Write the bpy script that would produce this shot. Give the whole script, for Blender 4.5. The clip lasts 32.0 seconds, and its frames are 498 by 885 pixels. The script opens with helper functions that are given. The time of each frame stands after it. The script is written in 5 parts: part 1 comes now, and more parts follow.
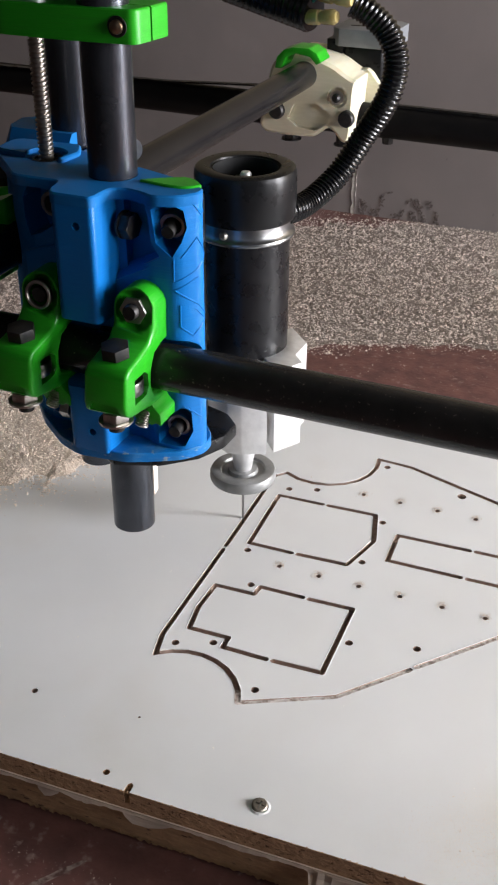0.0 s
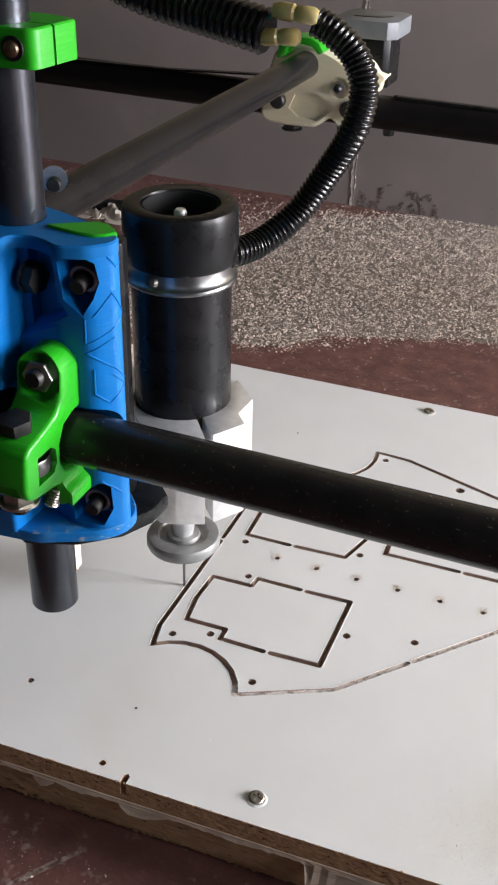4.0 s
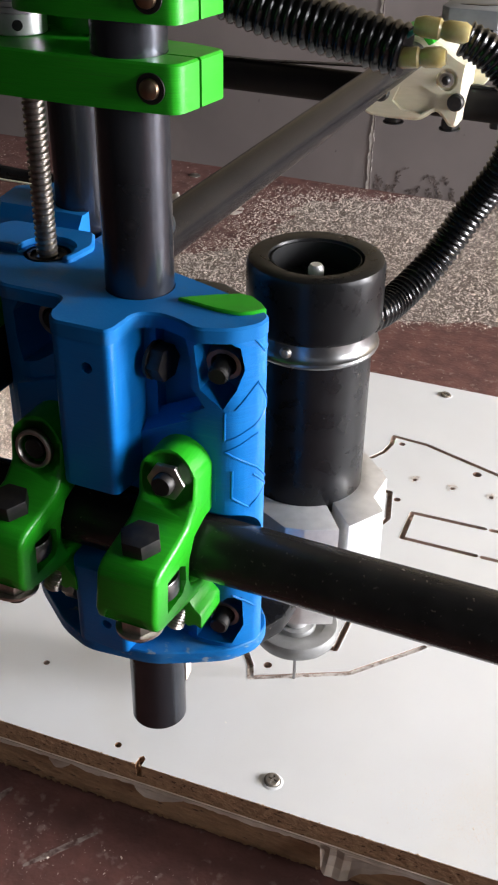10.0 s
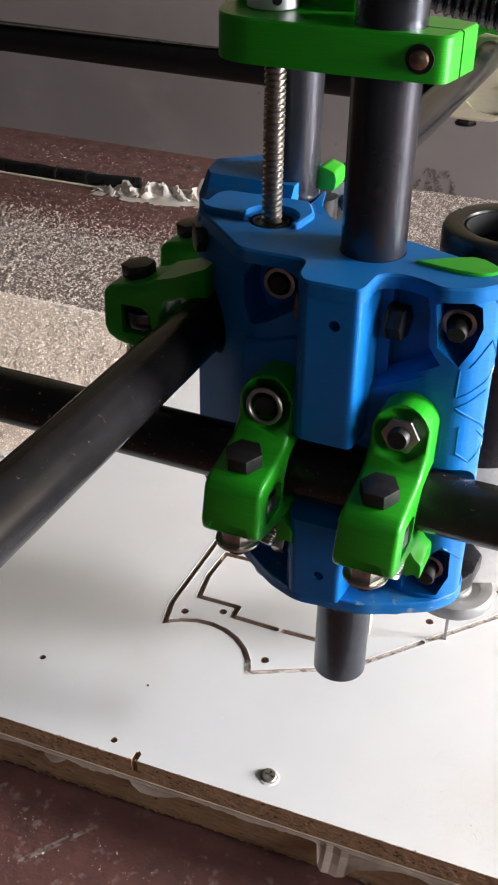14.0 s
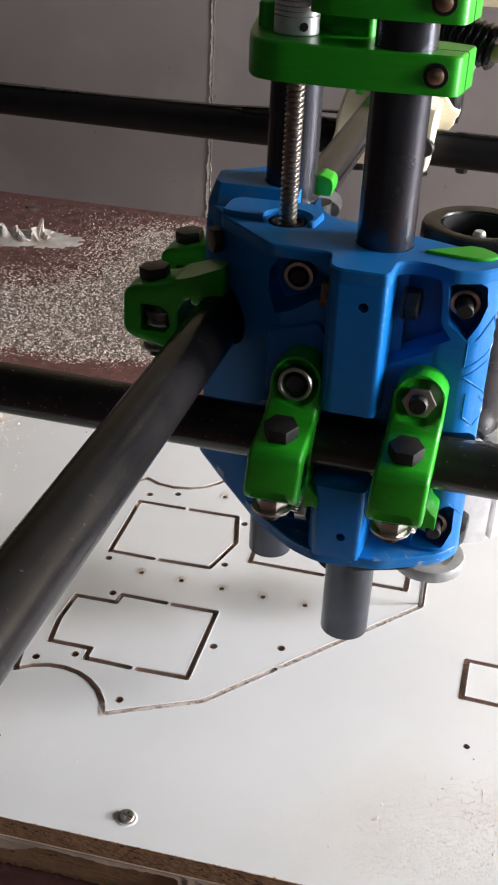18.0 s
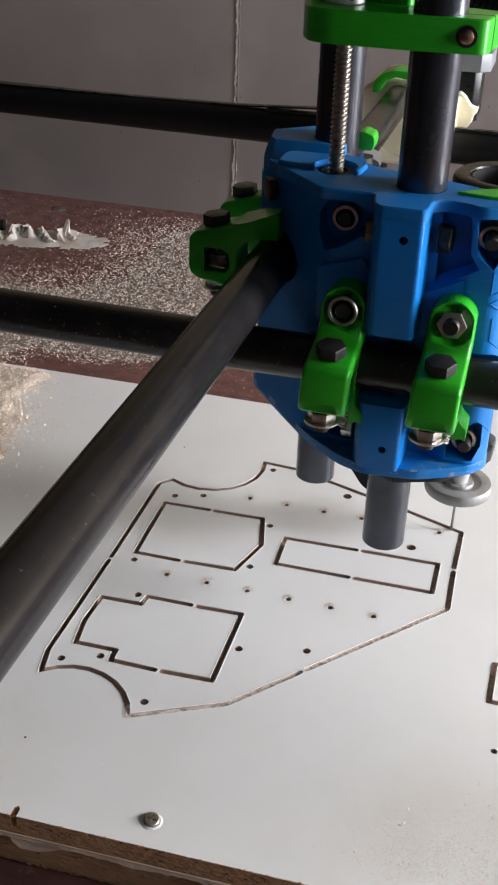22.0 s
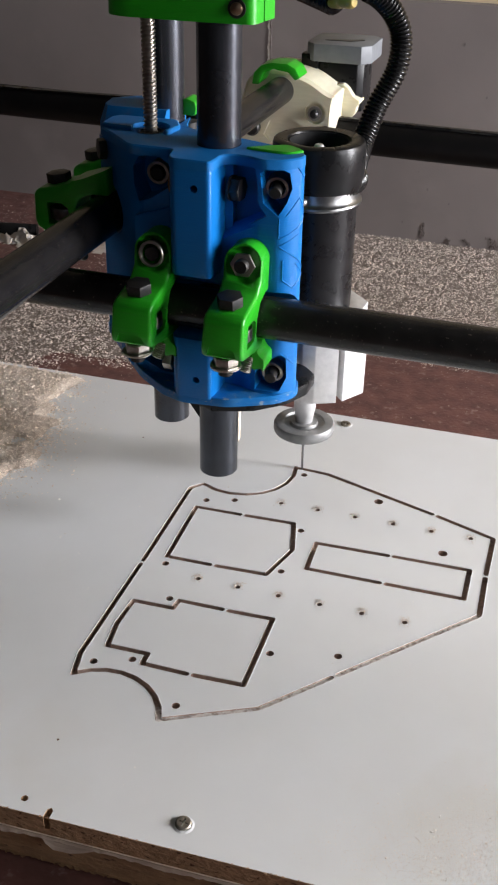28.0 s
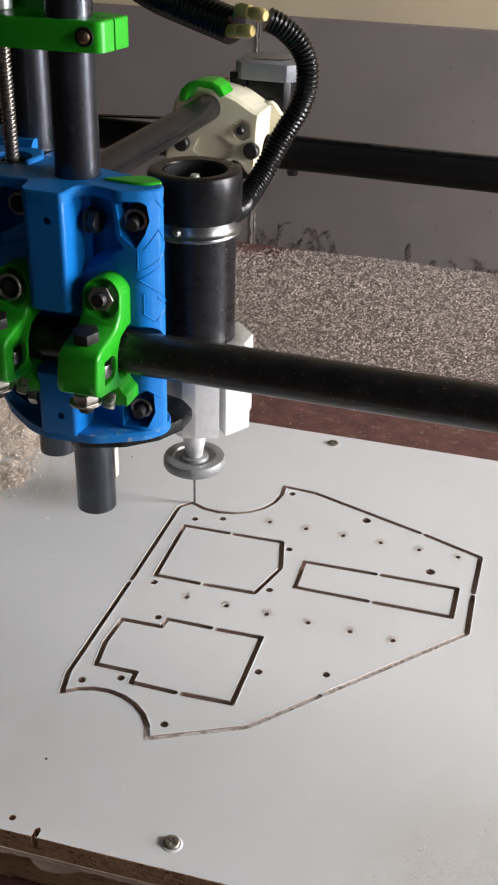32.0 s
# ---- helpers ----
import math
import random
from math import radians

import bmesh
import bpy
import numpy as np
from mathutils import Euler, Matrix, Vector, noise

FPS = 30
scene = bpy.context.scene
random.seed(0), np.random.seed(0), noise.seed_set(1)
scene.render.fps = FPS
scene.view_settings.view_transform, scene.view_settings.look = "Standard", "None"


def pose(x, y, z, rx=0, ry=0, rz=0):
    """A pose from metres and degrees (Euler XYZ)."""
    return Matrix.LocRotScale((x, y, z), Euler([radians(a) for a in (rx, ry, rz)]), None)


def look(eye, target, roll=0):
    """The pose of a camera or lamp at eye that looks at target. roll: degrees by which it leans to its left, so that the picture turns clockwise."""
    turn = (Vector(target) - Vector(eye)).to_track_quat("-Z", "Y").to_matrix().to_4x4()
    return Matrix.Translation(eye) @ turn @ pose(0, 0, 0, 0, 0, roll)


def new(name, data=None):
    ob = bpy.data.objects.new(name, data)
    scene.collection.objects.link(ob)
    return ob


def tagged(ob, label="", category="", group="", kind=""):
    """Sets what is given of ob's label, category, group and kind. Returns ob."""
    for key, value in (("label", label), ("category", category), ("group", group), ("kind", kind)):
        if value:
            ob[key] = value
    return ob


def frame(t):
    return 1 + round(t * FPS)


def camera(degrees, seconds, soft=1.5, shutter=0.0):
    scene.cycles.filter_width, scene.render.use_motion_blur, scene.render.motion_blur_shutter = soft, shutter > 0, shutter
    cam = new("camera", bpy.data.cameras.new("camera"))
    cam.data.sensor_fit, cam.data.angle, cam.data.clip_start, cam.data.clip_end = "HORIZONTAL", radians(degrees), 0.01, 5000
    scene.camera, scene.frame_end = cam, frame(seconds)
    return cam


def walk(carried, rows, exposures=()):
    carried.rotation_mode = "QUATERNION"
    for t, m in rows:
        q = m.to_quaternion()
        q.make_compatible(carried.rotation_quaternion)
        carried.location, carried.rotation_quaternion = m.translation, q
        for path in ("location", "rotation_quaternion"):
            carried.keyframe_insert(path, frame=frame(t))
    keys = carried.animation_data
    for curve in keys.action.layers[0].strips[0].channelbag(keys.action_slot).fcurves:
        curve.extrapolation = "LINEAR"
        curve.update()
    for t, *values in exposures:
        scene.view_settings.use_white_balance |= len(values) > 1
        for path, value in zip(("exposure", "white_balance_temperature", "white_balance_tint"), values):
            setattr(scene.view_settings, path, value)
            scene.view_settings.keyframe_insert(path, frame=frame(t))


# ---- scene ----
cam = camera(26.4, 32.0, soft=2.1)

# seconds, eye, turn
PATH = [
    (0.0, pose(0.2449, -0.4386, 0.4492, 58.71, -0.29, 22.53)),
    (0.5, pose(0.2414, -0.4380, 0.4538, 58.44, -0.35, 22.98)),
    (1.0, pose(0.2406, -0.4380, 0.4508, 58.09, -0.49, 23.32)),
    (1.5, pose(0.2392, -0.4391, 0.4489, 57.87, -1.32, 22.87)),
    (2.0, pose(0.2368, -0.4370, 0.4466, 57.40, -1.84, 22.21)),
    (2.5, pose(0.2412, -0.4378, 0.4489, 58.42, -1.39, 21.73)),
    (4.5, pose(0.2391, -0.4380, 0.4467, 58.19, -1.17, 22.65)),
    (5.0, pose(0.2395, -0.4386, 0.4464, 58.17, -1.22, 22.60)),
    (5.5, pose(0.2396, -0.4384, 0.4452, 58.18, -1.17, 22.59)),
    (6.0, pose(0.2401, -0.4374, 0.4425, 58.22, -0.97, 22.80)),
    (6.5, pose(0.2387, -0.4372, 0.4461, 57.86, -1.17, 22.79)),
    (7.0, pose(0.2392, -0.4370, 0.4450, 57.84, -1.14, 22.91)),
    (7.5, pose(0.2387, -0.4374, 0.4442, 57.75, -1.04, 22.99)),
    (8.0, pose(0.2388, -0.4374, 0.4440, 57.73, -0.94, 23.07)),
    (8.5, pose(0.2377, -0.4358, 0.4431, 57.50, -0.96, 23.24)),
    (9.0, pose(0.2399, -0.4364, 0.4414, 57.81, -0.85, 23.38)),
    (9.5, pose(0.2386, -0.4367, 0.4434, 57.60, -0.81, 23.26)),
    (10.0, pose(0.2389, -0.4369, 0.4431, 57.56, -0.71, 23.26)),
    (10.5, pose(0.2383, -0.4357, 0.4427, 57.32, -0.68, 23.49)),
    (11.0, pose(0.2391, -0.4356, 0.4427, 57.35, -0.64, 23.47)),
    (11.5, pose(0.2382, -0.4357, 0.4422, 57.21, -0.74, 23.59)),
    (12.0, pose(0.2370, -0.4347, 0.4420, 56.95, -0.60, 24.02)),
    (12.5, pose(0.2385, -0.4331, 0.4409, 56.66, -0.16, 24.15)),
    (13.0, pose(0.2371, -0.4328, 0.4407, 56.58, -0.44, 24.10)),
    (13.5, pose(0.2377, -0.4325, 0.4398, 56.72, -0.49, 23.92)),
    (15.5, pose(0.2432, -0.4364, 0.4451, 58.95, -2.28, 19.66)),
    (16.0, pose(0.2426, -0.4364, 0.4454, 58.85, -2.34, 18.25)),
    (16.5, pose(0.2446, -0.4365, 0.4450, 59.10, -2.36, 17.01)),
    (17.0, pose(0.2503, -0.4315, 0.4416, 58.56, -2.08, 15.15)),
    (17.5, pose(0.2517, -0.4316, 0.4437, 58.89, -2.09, 15.11)),
    (18.0, pose(0.2506, -0.4328, 0.4441, 59.26, -2.19, 15.41)),
    (18.5, pose(0.2507, -0.4332, 0.4449, 59.80, -2.12, 15.32)),
    (19.0, pose(0.2497, -0.4342, 0.4434, 59.77, -2.16, 15.67)),
    (19.5, pose(0.2504, -0.4322, 0.4449, 59.54, -1.83, 16.07)),
    (20.0, pose(0.2510, -0.4312, 0.4442, 59.49, -1.82, 15.99)),
    (20.5, pose(0.2517, -0.4303, 0.4445, 59.23, -1.67, 16.07)),
    (21.0, pose(0.2535, -0.4279, 0.4463, 58.89, -1.32, 16.45)),
    (21.5, pose(0.2510, -0.4297, 0.4449, 59.00, -1.41, 16.58)),
    (22.0, pose(0.2501, -0.4297, 0.4442, 59.17, -1.45, 16.59)),
    (22.5, pose(0.2497, -0.4309, 0.4443, 59.34, -1.52, 16.55)),
    (23.0, pose(0.2500, -0.4305, 0.4455, 59.28, -1.41, 16.64)),
    (23.5, pose(0.2505, -0.4311, 0.4454, 59.46, -1.43, 16.64)),
    (24.0, pose(0.2508, -0.4294, 0.4449, 59.39, -1.35, 16.57)),
    (24.5, pose(0.2507, -0.4308, 0.4465, 59.41, -1.38, 16.72)),
    (25.0, pose(0.2507, -0.4315, 0.4460, 59.56, -1.41, 16.75)),
    (25.5, pose(0.2519, -0.4320, 0.4466, 59.89, -1.21, 16.91)),
    (26.0, pose(0.2494, -0.4326, 0.4468, 59.75, -1.36, 17.19)),
    (26.5, pose(0.2490, -0.4316, 0.4466, 59.67, -1.20, 17.35)),
    (28.5, pose(0.2476, -0.4313, 0.4454, 59.27, -0.85, 18.12)),
    (29.0, pose(0.2484, -0.4315, 0.4444, 59.30, -0.75, 18.12)),
    (29.5, pose(0.2483, -0.4306, 0.4442, 59.11, -0.68, 18.29)),
    (30.0, pose(0.2471, -0.4300, 0.4430, 59.16, -0.72, 18.43)),
    (30.5, pose(0.2489, -0.4307, 0.4442, 59.32, -0.60, 18.37)),
    (31.0, pose(0.2494, -0.4335, 0.4419, 60.31, -1.40, 16.99)),
    (31.5, pose(0.2488, -0.4342, 0.4448, 60.26, -1.60, 16.79)),
    (32.0, pose(0.2484, -0.4347, 0.4466, 60.44, -1.24, 17.45)),
]
# the camera brightens as the dark carriage fills its view
EXPOSE = [(0, 0.08), (2.5, 0.05), (6, 0.12), (9, 0.27), (11, 0.45), (13, 0.56), (16, 0.4), (18, 0.26), (20, 0.17), (23, 0.06), (26, -0.03), (32, -0.08)]
walk(cam, PATH, EXPOSE)

# seconds, and where the tool tip stands on the sheet
TIP = [
    (0.0, 0.0002, 0.1457),
    (0.5, -0.0018, 0.1335),
    (1.0, -0.0016, 0.1200),
    (1.5, -0.0014, 0.1113),
    (2.0, -0.0005, 0.1065),
    (2.5, -0.0004, 0.0931),
    (4.5, 0.0001, 0.0375),
    (5.0, 0.0001, 0.0240),
    (5.5, 0.0010, 0.0101),
    (6.0, 0.0059, -0.0043),
    (6.5, 0.0134, -0.0032),
    (7.0, 0.0266, 0.0014),
    (7.5, 0.0408, 0.0012),
    (8.0, 0.0535, -0.0040),
    (8.5, 0.0634, -0.0139),
    (9.0, 0.0709, -0.0266),
    (9.5, 0.0804, -0.0225),
    (10.0, 0.0922, -0.0163),
    (10.5, 0.1035, -0.0093),
    (11.0, 0.1161, -0.0024),
    (11.5, 0.1260, 0.0060),
    (12.0, 0.1349, 0.0159),
    (12.5, 0.1461, 0.0254),
    (13.0, 0.1539, 0.0356),
    (13.5, 0.1597, 0.0409),
    (15.5, 0.1882, 0.0761),
    (16.0, 0.1969, 0.0857),
    (16.5, 0.2061, 0.0959),
    (17.0, 0.2157, 0.1061),
    (17.5, 0.2246, 0.1175),
    (18.0, 0.2305, 0.1283),
    (18.5, 0.2304, 0.1416),
    (19.0, 0.2301, 0.1544),
    (19.5, 0.2304, 0.1659),
    (20.0, 0.2309, 0.1709),
    (20.5, 0.2306, 0.1815),
    (21.0, 0.2314, 0.1963),
    (21.5, 0.2306, 0.2093),
    (22.0, 0.2220, 0.2162),
    (22.5, 0.2090, 0.2204),
    (23.0, 0.1963, 0.2255),
    (23.5, 0.1876, 0.2285),
    (24.0, 0.1829, 0.2301),
    (24.5, 0.1720, 0.2346),
    (25.0, 0.1592, 0.2385),
    (25.5, 0.1469, 0.2430),
    (26.0, 0.1331, 0.2473),
    (26.5, 0.1207, 0.2512),
    (27.3, 0.0972, 0.2575),
    (27.8, 0.0785, 0.2611),
    (28.2, 0.0706, 0.2620),
    (28.5, 0.0676, 0.2610),
    (29.0, 0.0694, 0.2477),
    (29.5, 0.0670, 0.2341),
    (30.0, 0.0600, 0.2214),
    (30.5, 0.0495, 0.2141),
    (31.0, 0.0376, 0.2069),
    (31.5, 0.0220, 0.2098),
    (32.0, 0.0103, 0.2147),
]

# ---- light ----
world = bpy.data.worlds.new("world")
scene.world = world
world.use_nodes = True
sky = world.node_tree.nodes.new("ShaderNodeTexSky")
sky.sky_type, sky.sun_disc = "NISHITA", False
sky.sun_elevation, sky.sun_rotation = radians(35), radians(70)
world.node_tree.links.new(sky.outputs[0], world.node_tree.nodes["Background"].inputs[0])
world.node_tree.nodes["Background"].inputs[1].default_value = 0.02


def window_light(name, at, to, wide, tall, watts, colour):
    lamp = bpy.data.lights.new(name, "AREA")
    lamp.shape, lamp.size, lamp.size_y = "RECTANGLE", wide, tall
    lamp.energy, lamp.color = watts, colour
    ob = new(name, lamp)
    ob.matrix_world = look(at, to)
    return ob


# the open doorway to the right of the bench and a window behind the camera
window_light("doorway_daylight", (2.1, 0.57, 0.54), (0.0, 0.15, 0.12), 0.5, 0.8, 100, (0.958, 0.957, 1.0))
# added fill lamp at the front right; no window is known there
window_light("side_window_daylight", (2.12, -0.3, 0.66), (0.0, 0.1, 0.2), 0.6, 0.8, 21, (0.958, 0.957, 1.0))
window_light("window_daylight", (0.9, -2.12, 1.15), (0.0, 0.2, 0.1), 1.1, 0.9, 0.7, (0.95, 0.97, 1.0))
scene.view_settings.exposure = 0.0


# ---- materials ----
def mat(name, colour, rough=0.5, metal=0.0, second=None, scale=200.0, mix=(0.35, 0.7), bump=0.0, bump_scale=None,
        stain=None, stain_scale=12.0, stain_mix=(0.55, 0.75), spec=0.5, rough2=None, stretch=(1, 1, 1), detail=6.0, coord="Object", trans=0.0, island=0.0):
    m = bpy.data.materials.new(name)
    m.use_nodes = True
    nt = m.node_tree
    b = nt.nodes["Principled BSDF"]
    b.inputs["Roughness"].default_value, b.inputs["Metallic"].default_value = rough, metal
    b.inputs["Specular IOR Level"].default_value = spec
    if trans:
        b.inputs["Subsurface Weight"].default_value = trans
        b.inputs["Subsurface Radius"].default_value = (0.004, 0.003, 0.002)
        b.inputs["Subsurface Scale"].default_value = 1.0
    tc = nt.nodes.new("ShaderNodeTexCoord")
    mp = nt.nodes.new("ShaderNodeMapping")
    mp.inputs["Scale"].default_value = stretch
    nt.links.new(tc.outputs[coord], mp.inputs[0])

    def noisy(sc, lo, hi, det=detail):
        n = nt.nodes.new("ShaderNodeTexNoise")
        n.inputs["Scale"].default_value, n.inputs["Detail"].default_value = sc, det
        nt.links.new(mp.outputs[0], n.inputs["Vector"])
        r = nt.nodes.new("ShaderNodeMapRange")
        r.inputs[1].default_value, r.inputs[2].default_value = lo, hi
        nt.links.new(n.outputs[0], r.inputs[0])
        return n, r

    def blend(fac, a, c):
        x = nt.nodes.new("ShaderNodeMix")
        x.data_type = "RGBA"
        nt.links.new(fac, x.inputs[0])
        for k, v in ((6, a), (7, c)):
            if isinstance(v, tuple):
                x.inputs[k].default_value = (*v, 1)
            else:
                nt.links.new(v, x.inputs[k])
        return x.outputs[2]

    out = colour
    if second:
        n, r = noisy(scale, *mix)
        out = blend(r.outputs[0], colour, second)
        if rough2 is not None:
            rr = nt.nodes.new("ShaderNodeMapRange")
            rr.inputs[3].default_value, rr.inputs[4].default_value = rough, rough2
            nt.links.new(r.outputs[0], rr.inputs[0])
            nt.links.new(rr.outputs[0], b.inputs["Roughness"])
    if stain:
        n, r = noisy(stain_scale, *stain_mix)
        out = blend(r.outputs[0], out, stain)
    if island:
        g = nt.nodes.new("ShaderNodeNewGeometry")
        hv = nt.nodes.new("ShaderNodeHueSaturation")
        v = nt.nodes.new("ShaderNodeMapRange")
        v.inputs[3].default_value, v.inputs[4].default_value = 1 - island, 1 + island
        nt.links.new(g.outputs["Random Per Island"], v.inputs[0])
        nt.links.new(v.outputs[0], hv.inputs["Value"])
        if isinstance(out, tuple):
            hv.inputs["Color"].default_value = (*out, 1)
        else:
            nt.links.new(out, hv.inputs["Color"])
        out = hv.outputs[0]
    if isinstance(out, tuple):
        b.inputs["Base Color"].default_value = (*out, 1)
    else:
        nt.links.new(out, b.inputs["Base Color"])
    if bump:
        n, r = noisy(bump_scale or scale, 0.3, 0.7)
        bp = nt.nodes.new("ShaderNodeBump")
        bp.inputs["Strength"].default_value, bp.inputs["Distance"].default_value = min(1.0, bump), 0.001
        nt.links.new(r.outputs[0], bp.inputs["Height"])
        nt.links.new(bp.outputs[0], b.inputs["Normal"])
    return m


BLUE = mat("blue_print", (0.003, 0.132, 0.42), 0.28, 0, (0.004, 0.155, 0.475), 90, bump=0.1, bump_scale=40, stretch=(1, 1, 40), stain=(0.025, 0.17, 0.42), stain_scale=25, stain_mix=(0.6, 0.8), spec=0.34, rough2=0.36)
LAYERED = mat("layered_blue_print", (0.003, 0.125, 0.4), 0.6, 0, (0.006, 0.15, 0.44), 120, bump=0.5, bump_scale=900, stretch=(0.3, 0.3, 3), spec=0.1, rough2=0.7)
DULL = mat("dull_blue_print", (0.004, 0.125, 0.38), 0.5, 0, (0.007, 0.14, 0.4), 90, bump=0.05, bump_scale=900, spec=0.16, rough2=0.58, stain=(0.05, 0.13, 0.27), stain_scale=60, stain_mix=(0.56, 0.75))
WORN = mat("worn_blue_print", (0.005, 0.14, 0.42), 0.4, 0, (0.05, 0.19, 0.4), 60, (0.45, 0.65), bump=0.3, bump_scale=120, stretch=(1, 1, 2.5), stain=(0.22, 0.28, 0.34), stain_scale=190, stain_mix=(0.62, 0.7), spec=0.3)
GREEN = mat("green_print", (0.014, 0.31, 0.009), 0.3, 0, (0.021, 0.36, 0.012), 80, bump=0.06, bump_scale=40, stretch=(1, 1, 40), spec=0.45, rough2=0.4, stain=(0.03, 0.24, 0.02), stain_scale=30, stain_mix=(0.58, 0.8))
CREAM = mat("cream_print", (0.72, 0.67, 0.5), 0.42, 0, (0.78, 0.73, 0.56), 70, bump=0.02, bump_scale=40, stretch=(1, 1, 6), trans=0.3)
STEEL = mat("black_conduit", (0.085, 0.09, 0.104), 0.2, 0.85, (0.058, 0.062, 0.072), 60, bump=0.02, bump_scale=300, rough2=0.28, stain=(0.14, 0.14, 0.15), stain_scale=60, stain_mix=(0.7, 0.9))
DUSTY = mat("dusty_conduit", (0.025, 0.0225, 0.0215), 0.24, 0.0, (0.014, 0.013, 0.0125), 50, bump=0.02, bump_scale=260, rough2=0.27, stain=(0.12, 0.1, 0.085), stain_scale=420, stain_mix=(0.66, 0.73), spec=0.32)
RAILM = mat("dark_rail", (0.006, 0.0055, 0.006), 0.5, 0.0, (0.009, 0.008, 0.008), 40, spec=0.15)
BLACKP = mat("black_plastic", (0.007, 0.007, 0.0075), 0.26, 0, (0.01, 0.01, 0.0105), 90, rough2=0.34, spec=0.2)
MOTORM = mat("black_anodised", (0.007, 0.007, 0.008), 0.26, 0.0, (0.01, 0.01, 0.011), 120, spec=0.28, rough2=0.32, stain=(0.06, 0.06, 0.06), stain_scale=500, stain_mix=(0.74, 0.78))
HOSEM = mat("hose_plastic", (0.004, 0.004, 0.0045), 0.2, 0, (0.006, 0.006, 0.006), 80, spec=0.3)
ALU = mat("aluminium", (0.84, 0.835, 0.83), 0.38, 0.62, (0.72, 0.715, 0.71), 160, rough2=0.5, bump=0.05, bump_scale=400)
ZINC = mat("zinc_bolt", (0.55, 0.52, 0.48), 0.3, 1.0, (0.4, 0.37, 0.33), 220, rough2=0.45)
BLACKB = mat("black_oxide", (0.03, 0.03, 0.032), 0.42, 0.7, (0.05, 0.046, 0.042), 300, rough2=0.55)
SPRING = mat("lead_steel", (0.45, 0.42, 0.38), 0.32, 1.0, (0.3, 0.27, 0.24), 260)
GREYP = mat("grey_print", (0.165, 0.175, 0.19), 0.5, 0, (0.2, 0.21, 0.225), 90)
LAMIN = mat("white_laminate", (0.755, 0.757, 0.75), 0.42, 0, (0.72, 0.718, 0.705), 14, bump=0.02, bump_scale=900, stain=(0.67, 0.64, 0.58), stain_scale=6, stain_mix=(0.6, 0.85), rough2=0.5)
CHIP = mat("chipboard", (0.56, 0.34, 0.19), 0.88, 0, (0.42, 0.25, 0.135), 220, bump=0.8, bump_scale=400, stretch=(0.6, 1, 1.2), stain=(0.14, 0.07, 0.035), stain_scale=480, stain_mix=(0.6, 0.66))
FRESH = mat("fresh_cut", (0.44, 0.32, 0.26), 0.9, 0, (0.29, 0.2, 0.155), 400, bump=0.5)
PAPER = mat("torn_paper", (0.88, 0.76, 0.64), 0.8, 0, (0.66, 0.54, 0.44), 60, bump=0.2)
TABLE = mat("brown_bench", (0.16, 0.068, 0.056), 0.5, 0, (0.1, 0.045, 0.038), 55, bump=0.25, bump_scale=260, stain=(0.3, 0.22, 0.195), stain_scale=150, stain_mix=(0.6, 0.78), rough2=0.65)
DUST = mat("sawdust", (0.69, 0.59, 0.51), 0.95, 0, island=0.3, spec=0.1)
# bed darker than the chips: shade in the gaps put into its colour
DUSTBED = mat("shaded_sawdust_bed", (0.13, 0.1, 0.084), 0.95, 0, (0.34, 0.275, 0.23), 450, bump=0.9, bump_scale=800, stain=(0.16, 0.12, 0.1), stain_scale=900, stain_mix=(0.6, 0.68))
WALLM = mat("grey_plaster", (0.24, 0.205, 0.195), 0.75, 0, (0.2, 0.173, 0.164), 7, bump=0.1, bump_scale=60, stain=(0.27, 0.235, 0.223), stain_scale=9, stain_mix=(0.58, 0.8))
CREAMW = mat("cream_wall", (0.66, 0.54, 0.36), 0.8, 0, (0.6, 0.49, 0.33), 8, bump=0.1, bump_scale=60)
# walls and ceiling out of view, near black so they bounce little light
ROOMM = mat("unseen_wall", (0.03, 0.028, 0.027), 0.85, 0, (0.025, 0.023, 0.022), 5)
CEIL = mat("unseen_ceiling", (0.06, 0.057, 0.054), 0.85, 0, (0.052, 0.049, 0.046), 5)
FLOORM = mat("concrete_floor", (0.2, 0.19, 0.18), 0.8, 0, (0.16, 0.15, 0.14), 7)
CRACKM = mat("crack_filler", (0.72, 0.68, 0.62), 0.85, 0, (0.5, 0.44, 0.4), 200)
SMUDGE = mat("dark_smudge", (0.1, 0.078, 0.07), 0.85, 0, (0.19, 0.155, 0.145), 160)
TAPE = mat("clear_tape", (0.66, 0.61, 0.55), 0.4, 0, (0.46, 0.37, 0.3), 30, trans=0.25)
SLEEVE = mat("clear_sleeve", (0.4, 0.3, 0.1), 0.12, 0, (0.55, 0.45, 0.22), 90, trans=0.12)
TEAL = mat("teal_wire", (0.02, 0.25, 0.2), 0.4)
BITM = mat("carbide_bit", (0.3, 0.29, 0.29), 0.3, 1.0)


# ---- mesh helpers ----
def mesh_of(bm, name, material, smooth=None):
    me = bpy.data.meshes.new(name)
    bmesh.ops.recalc_face_normals(bm, faces=bm.faces)
    bm.to_mesh(me)
    bm.free()
    for m in (material if isinstance(material, (list, tuple)) else [material]):
        me.materials.append(m)
    if smooth is not None:
        me.polygons.foreach_set("use_smooth", [True] * len(me.polygons))
        me.set_sharp_from_angle(angle=radians(smooth))
    return me


def part(name, bm, material, parent, label="", smooth=35):
    ob = new(name, mesh_of(bm, name, material, smooth))
    ob.parent = parent
    return tagged(ob, label)


def thing(name, label, category, at=None, group="", kind=""):
    ob = new(name)
    if at is not None:
        ob.matrix_world = at
    return tagged(ob, label, category, group, kind)


